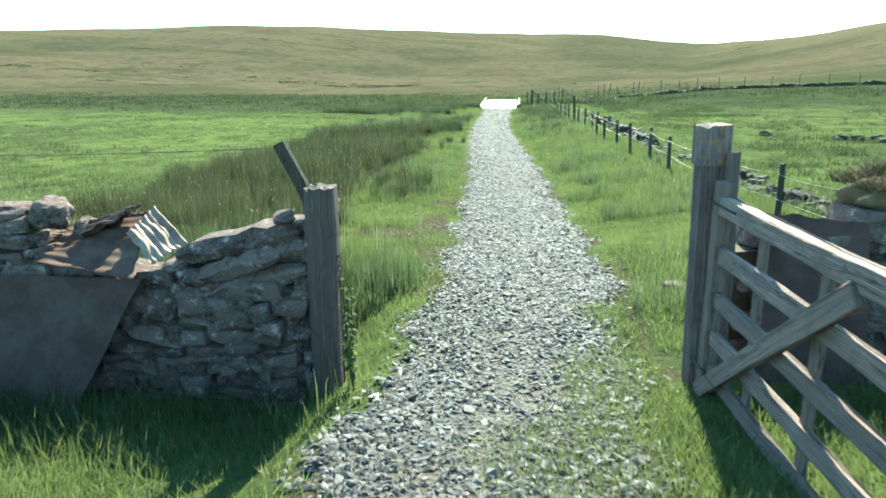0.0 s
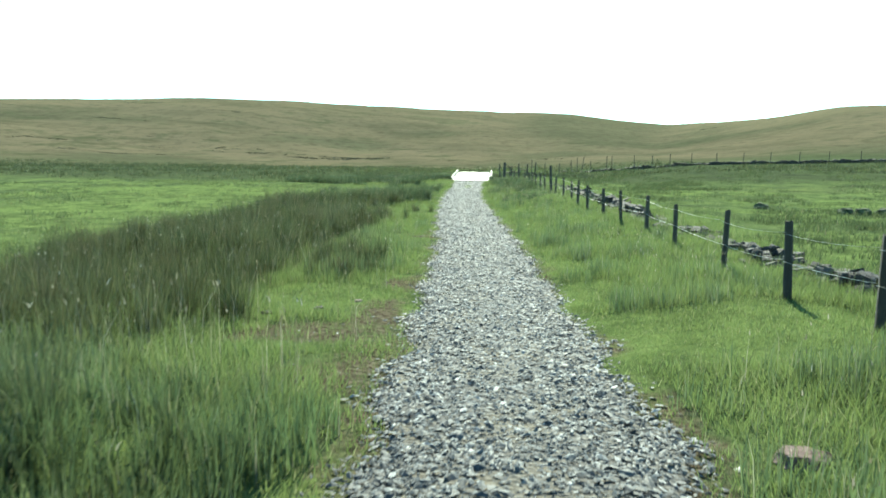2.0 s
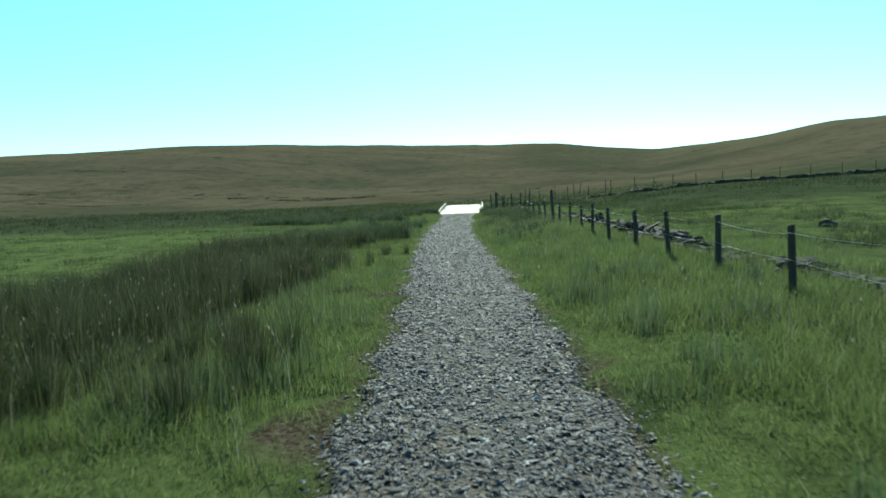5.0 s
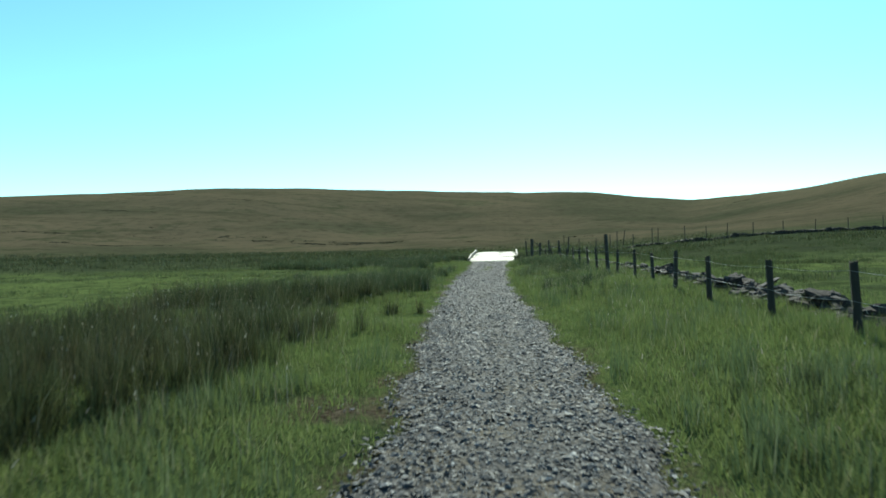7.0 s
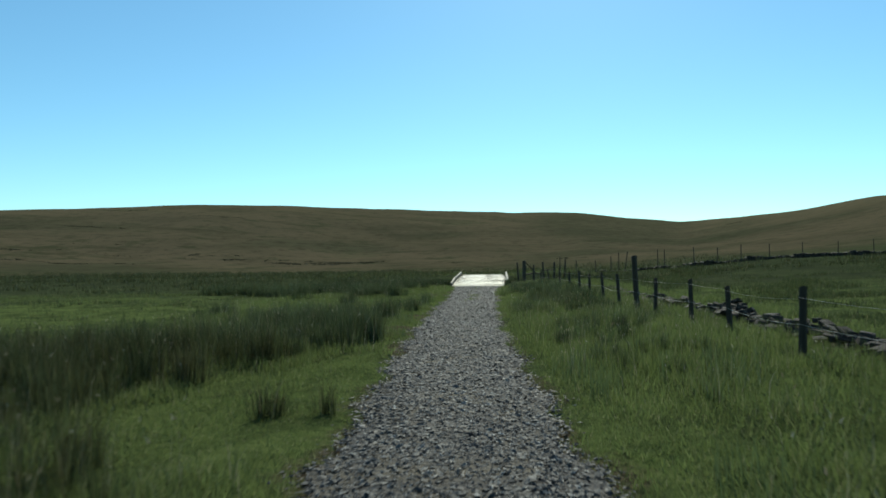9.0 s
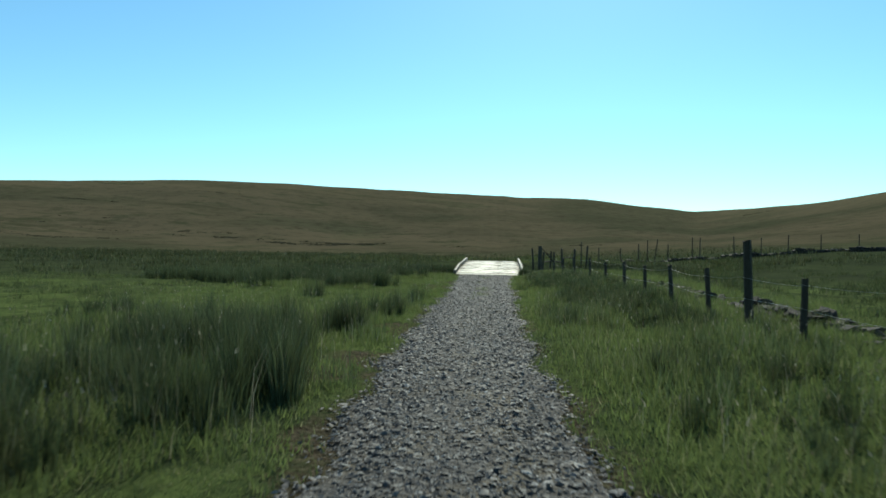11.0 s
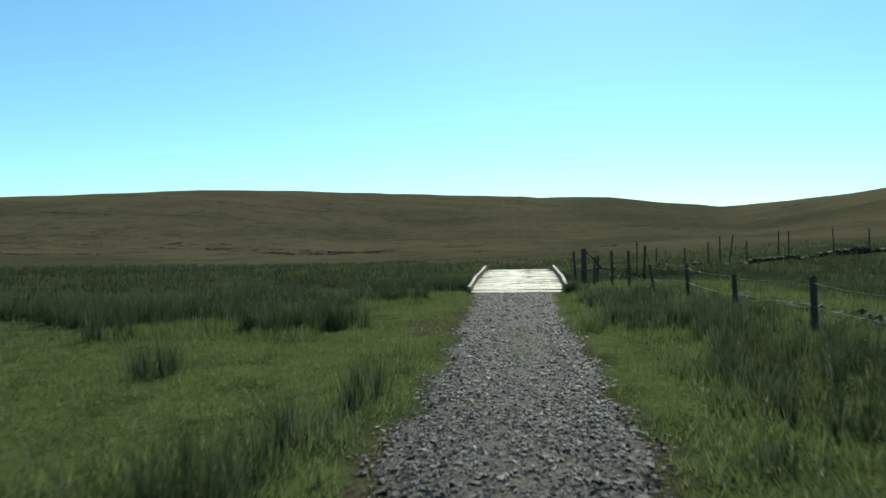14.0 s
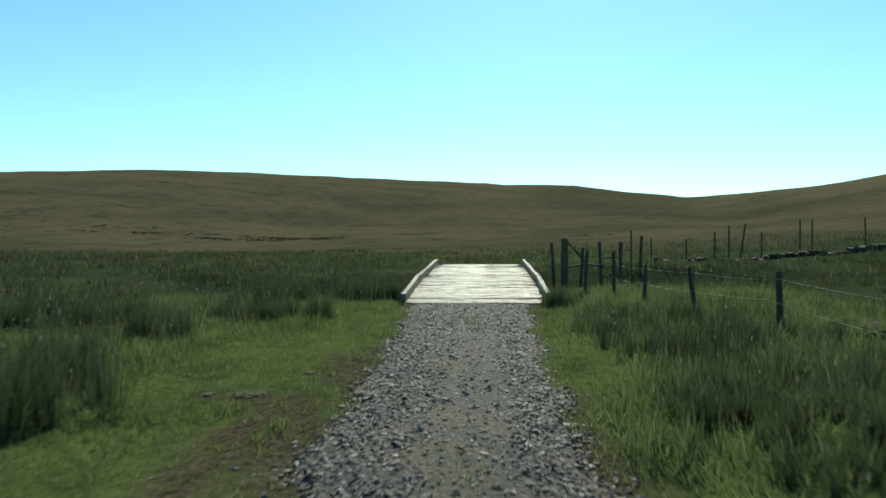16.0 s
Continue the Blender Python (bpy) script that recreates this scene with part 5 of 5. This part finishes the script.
def long_slab(seed):
    """A long flat slab of unit size with split, stepped edges."""
    r = random.Random(seed)
    bm = bmesh.new()
    n = 9
    rows = []
    for i in range(n):
        u = -0.5 + i / (n - 1)
        end = 1 - 0.4 * max(0.0, abs(u) - 0.4) / 0.1
        lo, hi, near, far = -0.5 * end + r.uniform(0, 0.16), 0.5 * end - r.uniform(0, 0.2), -0.5 + r.uniform(0, 0.1), 0.5 - r.uniform(0, 0.12)
        mid = r.uniform(-0.12, 0.15)
        rows.append([bm.verts.new(c) for c in ((u, near + 0.07, lo), (u + r.uniform(-0.02, 0.02), near, mid - 0.05), (u, near + 0.05, mid + 0.1), (u, near + r.uniform(0.1, 0.2), hi), (u, far, hi - r.uniform(0, 0.1)), (u, far, lo))])
    for a, b in zip(rows, rows[1:]):
        for k in range(6):
            bm.faces.new((a[k], a[(k + 1) % 6], b[(k + 1) % 6], b[k]))
    bm.faces.new(rows[0])
    bm.faces.new(rows[-1])
    bmesh.ops.recalc_face_normals(bm, faces=bm.faces)
    me = bpy.data.meshes.new("cap_slab")
    bm.to_mesh(me)
    bm.free()
    me.materials.append(STONE)
    return me


for i, (x, z, n, h, ry) in enumerate(((-1.15, 1.535, 0.97, 0.2, -12), (-1.12, 1.39, 0.66, 0.18, -16), (-1.13, 1.235, 1.04, 0.18, -13), (-0.76, 1.51, 0.24, 0.15, -8), (-1.15, 1.36, 0.9, 0.36, -12))):
    piece("cap_slab", long_slab(510 + i), wall_a, pose(x + 7.0, (0.02, -0.03, -0.01, 0.0, 0.09)[i], z - wall_a.location.z, 0, ry, (2, -2, 1, 6, 0)[i]) @ Matrix.Diagonal((n, 0.46 if i < 4 else 0.34, h, 1)))


boulders = [boulder(i * 3.7) for i in range(4)]
for i, (x, y, z, n, d, h, rx, ry, rz) in enumerate(((-0.80, 3.42, 1.735, 0.17, 0.20, 0.08, 10, -10, 20), (-2.68, 3.50, 1.72, 0.27, 0.32, 0.25, 5, 8, 20), (-3.02, 3.55, 1.70, 0.38, 0.4, 0.20, -4, 4, -15), (-2.47, 3.62, 1.58, 0.2, 0.26, 0.16, 9, 15, 30), (-1.53, 3.46, 1.28, 0.27, 0.4, 0.17, 5, 10, 12), (-1.66, 3.44, 1.37, 0.2, 0.34, 0.1, 5, -10, 12), (-3.3, 3.5, 1.70, 0.4, 0.4, 0.2, 3, 4, 40), (-3.75, 3.52, 1.72, 0.45, 0.4, 0.2, -3, -4, 10))):
    piece("cap_stone", boulders[i % 4], wall_a, pose(x + 7.0, y - 3.52, z - wall_a.location.z, rx, ry, rz) @ Matrix.Diagonal((n, d, h, 1)))


def build_turf_cap():
    """Brown dry turf grown over the top of the wall."""
    bm = bmesh.new()
    bmesh.ops.create_icosphere(bm, subdivisions=4, radius=1)
    for v in bm.verts:
        p = v.co.copy()
        q = 1 + 0.15 * noise.noise(p * 2.0) + 0.06 * noise.noise(p * 6)
        v.co = (p.x * 1.35 * q, p.y * 0.36 * q, p.z * 0.2 * q)
    for f in bm.faces:
        f.smooth = True
    c = part("turf_cap", bm, DRY_TURF, wall_b, "shaggy brown dry turf")
    c.matrix_basis = pose(2.12, 0.0, 1.98 - wall_b.location.z, 0, -4, 0)
    n = 7000
    x = 2.12 + rng.uniform(-1.35, 1.35, n)
    y = rng.uniform(-0.34, 0.34, n)
    z = np.sqrt(np.clip(1 - ((x - 2.12) / 1.35) ** 2 - (y / 0.36) ** 2, 0, 1)) * 0.19 + 1.96 - wall_b.location.z
    v, f = blades(x, y, rng.uniform(0.04, 0.13, n), rng.uniform(0.005, 0.009, n), rng.uniform(0.5, 2.4, n), z=z)
    ob = tagged(new("dry_grass", mesh_from("dry_grass", v, f, DRY_TURF)), kind="stuff")
    ob.parent = wall_b


build_turf_cap()


def corrugated(name, corners, waves, amp, material, parent, label, seed, ragged=0.04):
    """A bent sheet of corrugated iron between four corners, with a ragged edge and real thickness."""
    r = random.Random(seed)
    c00, c10, c11, c01 = [Vector(c) for c in corners]
    nu, nv = waves * 6, 14
    nrm = (c10 - c00).cross(c01 - c00).normalized()
    rag = [r.uniform(-ragged, ragged) for _ in range(nu + 1)]
    verts = []
    for j in range(nv + 1):
        for i in range(nu + 1):
            u, v = i / nu, j / nv
            if j == nv:
                v += rag[i]
            p = c00.lerp(c10, u).lerp(c01.lerp(c11, u), v)
            p += nrm * (amp * math.sin(u * waves * math.tau) + 0.05 * noise.noise(Vector((u * 3, v * 3, seed))) + 0.008 * noise.noise(Vector((u * 9, v * 7, seed + 4))))
            verts.append(p)
    bm = bmesh.new()
    rows = []
    for off in (0.0, 0.0025):
        rows.append([bm.verts.new(p + nrm * off) for p in verts])
    for a, flip in ((rows[0], True), (rows[1], False)):
        for j in range(nv):
            for i in range(nu):
                q = [a[j * (nu + 1) + i], a[j * (nu + 1) + i + 1], a[(j + 1) * (nu + 1) + i + 1], a[(j + 1) * (nu + 1) + i]]
                bm.faces.new(reversed(q) if flip else q)
    for j in (0, nv):
        for i in range(nu):
            k = j * (nu + 1) + i
            bm.faces.new((rows[0][k], rows[0][k + 1], rows[1][k + 1], rows[1][k]))
    for i in (0, nu):
        for j in range(nv):
            k = j * (nu + 1) + i
            bm.faces.new((rows[0][k], rows[0][k + nu + 1], rows[1][k + nu + 1], rows[1][k]))
    bmesh.ops.recalc_face_normals(bm, faces=bm.faces)
    for f in bm.faces:
        f.smooth = True
    return part(name, bm, material, parent, label)


tin = tagged(empty("corrugated_iron", -2.08, 3.5, 1.375), "crumpled rusty corrugated iron sheets lying on the wall", "corrugated iron")
corrugated("rusty_sheet", ((0.12, 0.22, 0.36), (0.22, -0.40, -0.06), (-0.46, -0.40, 0.06), (-0.60, 0.16, 0.20)), 6, 0.006, RUST, tin, "brown rusted sheet", 3, 0.08)
# the sheet's sunlit end: its brightness lies in the paler colour
corrugated("sunlit_sheet", ((0.12, 0.21, 0.37), (0.06, -0.12, 0.22), (0.30, -0.24, 0.02), (0.43, 0.10, 0.10)), 6, 0.007, SUNLIT_RUST, tin, "sunlit end of the rusty sheet, the sun put in its paler colour", 8, 0.03)
corrugated("torn_flap", ((0.02, 0.20, 0.40), (-0.02, -0.05, 0.33), (-0.34, -0.12, 0.19), (-0.32, 0.22, 0.27)), 4, 0.02, RUST, tin, "torn rusty flap", 5, 0.07)


def build_leaning_sheet(label, low_l, low_r, top_r, top_l, thick, seed):
    bm = bmesh.new()
    bmesh.ops.create_grid(bm, x_segments=12, y_segments=12, size=0.5)
    low_l, low_r, top_r, top_l = Vector(low_l), Vector(low_r), Vector(top_r), Vector(top_l)
    for v in bm.verts:
        a, b = v.co.x + 0.5, v.co.y + 0.5
        v.co = low_l.lerp(low_r, a).lerp(top_l.lerp(top_r, a), b) + Vector((0.02 * noise.noise(Vector((a * 3, b * 3, seed))), 0.03 * noise.noise(Vector((a * 3, b * 3, seed + 6))), 0.03 * noise.noise(Vector((a * 5, 3, seed + 6)))))
    bmesh.ops.solidify(bm, geom=bm.faces, thickness=thick)
    ob = tagged(new("leaning_sheet", bpy.data.meshes.new("leaning_sheet")), label, "sheet")
    bm.to_mesh(ob.data)
    bm.free()
    ob.data.materials.append(SLAB)


build_leaning_sheet("dark flat sheet leaning against the stone wall", (-3.95, 2.95, 0.12), (-2.47, 2.95, 0.12), (-1.84, 3.21, 1.30), (-3.6, 3.21, 1.30), 0.006, 1)
build_leaning_sheet("dark slab standing against the wall behind the gate", (2.58, 3.36, 0.40), (3.42, 3.36, 0.40), (3.32, 3.49, 1.74), (2.60, 3.49, 1.81), 0.02, 5)


def hewn_post(length, wx, wy, seed, taper=0.06, ragged=0.02, sides=24, rings=12):
    """A squared post with weather-opened grain down its sides, rounded corners and a ragged top."""
    r = random.Random(seed)
    bm = bmesh.new()
    groove = [r.choice((0, 0, 0, 0.004, 0.008, 0.015)) for _ in range(sides)]
    drift = [0.0] * sides
    rows = []
    for j in range(rings + 1):
        s = j / rings
        row = []
        for i in range(sides):
            a = i * math.tau / sides
            c, d = math.cos(a), math.sin(a)
            q = (abs(c) ** 5 + abs(d) ** 5) ** -0.2
            drift[i] = 0.7 * drift[i] + r.uniform(-0.003, 0.003)
            k = q * (1 - taper * s) * 0.5
            row.append(bm.verts.new((c * (wx * k - groove[i] * (0.4 + 0.9 * s) + drift[i]), d * (wy * k - groove[i] * (0.4 + 0.9 * s) + drift[i]), s * length - (groove[i] * 1.2 + r.uniform(0, ragged) if j == rings else 0))))
        rows.append(row)
    for a, b in zip(rows, rows[1:]):
        for i in range(sides):
            bm.faces.new((a[i], a[(i + 1) % sides], b[(i + 1) % sides], b[i]))
    inner = [bm.verts.new((v.co.x * 0.55, v.co.y * 0.55, length + r.uniform(-ragged, ragged * 0.5))) for v in rows[-1]]
    mid = bm.verts.new((0, 0, length - ragged * 0.5))
    for i in range(sides):
        bm.faces.new((rows[-1][i], rows[-1][(i + 1) % sides], inner[(i + 1) % sides], inner[i]))
        bm.faces.new((inner[i], inner[(i + 1) % sides], mid))
    bm.faces.new(list(reversed(rows[0])))
    bmesh.ops.recalc_face_normals(bm, faces=bm.faces)
    return bm


def build_gate_post(name, label, x, y, top, wx, wy, seed, material):
    g = height(x, y)
    p = tagged(empty(name, x, y, g), label, "gate post")
    part("shaft", hewn_post(top - g + 0.35, wx, wy, seed), material, p).matrix_basis = pose(0, 0, -0.35)
    return p


build_gate_post("gate_post", "square weathered grey timber gate post at the wall's end", -0.50, 3.36, 1.98, 0.225, 0.235, 41, GATE_POST_WOOD)
chain = tagged(empty("gate_chain", -0.385, 3.33, 1.45), "short rusty chain hanging from the gate post", "chain")
for i in range(7):
    bm = tube([(0.014 * math.cos(a), 0, 0.022 * math.sin(a)) for a in np.linspace(0, math.tau, 11)], 0.004, 5)
    part("link", bm, RUST, chain).matrix_basis = pose(0.008, 0, -0.036 * i, 0, 0, 90 * (i % 2))
part("staple", tube([(-0.02, 0, 0.02), (0.012, 0, 0.025), (0.012, 0, 0.0), (-0.02, 0, 0.0)], 0.004, 5), RUST, chain)

post_r = build_gate_post("gate_post", "tall timber gate post with orange lichen on top", 2.255, 3.40, 2.22, 0.235, 0.225, 43, GATE_POST_WOOD)
post_r.matrix_basis = post_r.matrix_basis @ pose(0, 0, 0, 0, -2.0, 0)
part("post_head", hewn_post(0.27, 0.225, 0.215, 45, 0.03, 0.012, 24, 4), LICHEN_WOOD, post_r, "pale head with orange lichen").matrix_basis = pose(-0.005, 0, 2.15 - post_r.location.z)
part("nailed_board", timber(1.55, 0.085, 0.05, 2, 46, 0.008, 6), UPRIGHT_WOOD, post_r).matrix_basis = pose(0.085, -0.142, 0.12)

stake = tagged(empty("leaning_stake", -0.535, 3.62, 0.53), "dark wooden stake leaning beside the gate post", "stake")
part("shaft", tube([(0.0, 0, -0.35), (0.01, 0, 0.5), (-0.02, 0, 0.85), (-0.08, 0, 1.15), (-0.19, 0.01, 1.42), (-0.345, 0.02, 1.72)], 0.054, 9), POST_WOOD, stake)
fence_l = tagged(empty("wire_fence", -0.8, 3.7, 2.1), "single slack strand of barbed wire along the wall", "fence")
part("wire", tube(sagging((-0.02, -0.06, 0.12), (-7.5, 0.4, 0.10), 0.10, 14), 0.004, 4), RUST, fence_l)
for i in range(1, 26):
    s = i / 26
    part("barb", tube([(-0.02 - 7.48 * s, -0.06 + 0.46 * s - 0.016, 0.12 - 0.02 * s - 0.4 * s * (1 - s) - 0.012), (-0.02 - 7.48 * s, -0.06 + 0.46 * s + 0.016, 0.12 - 0.02 * s - 0.4 * s * (1 - s) + 0.012)], 0.003, 4), RUST, fence_l)


def build_gate():
    """A field gate of five rails, swung open towards the viewer; local y runs along the leaf."""
    hx, hy = 2.21, 3.19
    gate = tagged(empty("field_gate", hx, hy, 0), "weathered grey wooden five-bar field gate standing open", "gate")
    gate.matrix_basis = pose(hx, hy, 0, 0, 0, 182.0)
    n = 2.75
    for i, (z, h, d) in enumerate(((1.925, 0.105, 0.08), (1.60, 0.095, 0.035), (1.30, 0.09, 0.035), (1.035, 0.09, 0.035), (0.79, 0.09, 0.035))):
        q = part("rail", timber(n, d, h, 1, 120 + i, 0.006, 10, 0.0 if i else 0.12, 0.008), RAIL_WOOD, gate)
        q.matrix_basis = pose(0, 0, z)
        bm = bmesh.new()
        bmesh.ops.create_cone(bm, cap_ends=True, segments=8, radius1=0.012, radius2=0.009, depth=0.012)
        part("bolt", bm, RUST, q, "rusty bolt head").matrix_basis = pose(d / 2 + 0.004, 0.06, 0, 0, 90, 0)
    part("hanging_stile", timber(1.45, 0.085, 0.11, 2, 131, 0.006, 6), UPRIGHT_WOOD, gate).matrix_basis = pose(0, 0.05, 0.62)
    part("closing_stile", timber(1.40, 0.08, 0.09, 2, 132, 0.006, 6), UPRIGHT_WOOD, gate).matrix_basis = pose(0, n - 0.05, 0.64)
    for y in (0.66, 1.36, 2.05):
        part("upright", timber(1.22, 0.03, 0.085, 2, 140 + int(y * 9), 0.005, 5), UPRIGHT_WOOD, gate).matrix_basis = pose(-0.034, y, 0.70)
    a, b = Vector((0.038, 0.03, 0.60)), Vector((0.038, 1.72, 1.86))
    brace = part("brace", timber((b - a).length, 0.035, 0.105, 1, 150, 0.005, 8), RAIL_WOOD, gate)
    brace.matrix_basis = Matrix.Translation(a) @ Matrix.Rotation(math.atan2(b.z - a.z, b.y - a.y), 4, "X")
    for z in (1.93, 0.79):
        part("hinge", tube([(0.05, -0.10, z), (0.05, 0.0, z), (0.05, 0.4, z)], 0.008, 6), POST_WOOD, gate)


build_gate()


# -- single stones and mounds --
def build_single_stones():
    shapes = [boulder(40 + 2.3 * i, STONE if i in (0, 2) else RUBBLE) for i in range(4)]
    for i, (x, y, n, d, h, rz) in enumerate(((2.74, 6.1, 0.36, 0.24, 0.15, 12), (-1.35, 10.9, 0.16, 0.13, 0.07, 40), (-0.9, 11.4, 0.13, 0.10, 0.06, 70), (-1.9, 10.4, 0.15, 0.12, 0.07, 10), (-2.45, 55.85, 0.24, 0.2, 0.11, 20), (-2.3, 55.95, 0.16, 0.14, 0.07, 60), (-2.9, 55.95, 0.16, 0.13, 0.07, 80), (-2.0, 57.0, 0.15, 0.12, 0.06, 10))):
        ob = new("field_stone" if y < 50 else "earth_clod", shapes[i % 4] if y < 50 else boulder(60 + i, EARTH))
        ob.matrix_basis = pose(x, y, height(x, y) + h * 0.05, 0, 0, rz) @ Matrix.Diagonal((n, d, h, 1))
        if y > 50:
            tagged(ob, "dark clod of earth on bare ground", "clod", "clods of earth")
        else:
            tagged(ob, "weathered grey stone lying in the grass", "stone", "stones in the grass")


build_single_stones()


def build_mounds():
    r = random.Random(77)
    for i in range(6):
        x, y = 14.6 + r.uniform(-2.2, 2.6), 28.2 + r.uniform(-2.4, 2.2)
        bm = bmesh.new()
        bmesh.ops.create_icosphere(bm, subdivisions=3, radius=1)
        for v in bm.verts:
            p = v.co.copy()
            q = 1 + 0.35 * noise.noise(p * 1.7 + Vector((i, 0, 0))) + 0.15 * noise.noise(p * 6)
            v.co = (p.x * 0.34 * q, p.y * 0.28 * q, p.z * 0.2 * q)
        me = bpy.data.meshes.new("earth_mound")
        bm.to_mesh(me)
        bm.free()
        me.materials.append(MOUND)
        ob = new("earth_mound", me)
        ob.matrix_basis = pose(x, y, height(x, y) + 0.05, 0, 0, r.uniform(0, 360))
        tagged(ob, "small dark hump of peaty turf in the pasture", "mound", "earth mounds")


build_mounds()


# -- a leafy weed at the foot of the gate post --
def build_weed():
    weed = tagged(empty("nettle", -0.27, 3.12, height(-0.27, 3.12)), "bright green leafy nettle beside the gate post", "plant")
    r = random.Random(12)
    bm = bmesh.new()
    rows = []
    for i in range(6):
        u = i / 5
        w = 0.024 * math.sin(math.pi * min(1, u * 0.92 + 0.08)) + 0.0015
        rows.append([bm.verts.new((-w, u * 0.085, -0.02 * u * u + 0.004)), bm.verts.new((0, u * 0.085, -0.02 * u * u)), bm.verts.new((w, u * 0.085, -0.02 * u * u + 0.004))])
    for a, b in zip(rows, rows[1:]):
        bm.faces.new((a[0], a[1], b[1], b[0]))
        bm.faces.new((a[1], a[2], b[2], b[1]))
    leaf = bpy.data.meshes.new("leaf")
    bm.to_mesh(leaf)
    bm.free()
    leaf.materials.append(GRASS)
    for k in range(5):
        x, y, n = r.uniform(-0.07, 0.07), r.uniform(-0.08, 0.08), r.uniform(0.62, 0.92)
        lx, ly = r.uniform(-0.06, 0.06), r.uniform(-0.05, 0.05)
        stem = part("stem", tube([(0, 0, -0.02), (lx * 0.4, ly * 0.4, n * 0.5), (lx, ly, n)], 0.004, 5), TALL, weed)
        stem.matrix_basis = pose(x, y, 0)
        for i in range(11):
            u = 0.2 + 0.8 * i / 10
            for side in (0, 180):
                size = 0.9 - 0.45 * u
                piece("leaf", leaf, stem, pose(lx * u, ly * u, n * u, r.uniform(-30, 5), r.uniform(-15, 15), side + 90 * (i % 2) + r.uniform(-20, 20)) @ Matrix.Diagonal((size, size, size, 1)))


build_weed()
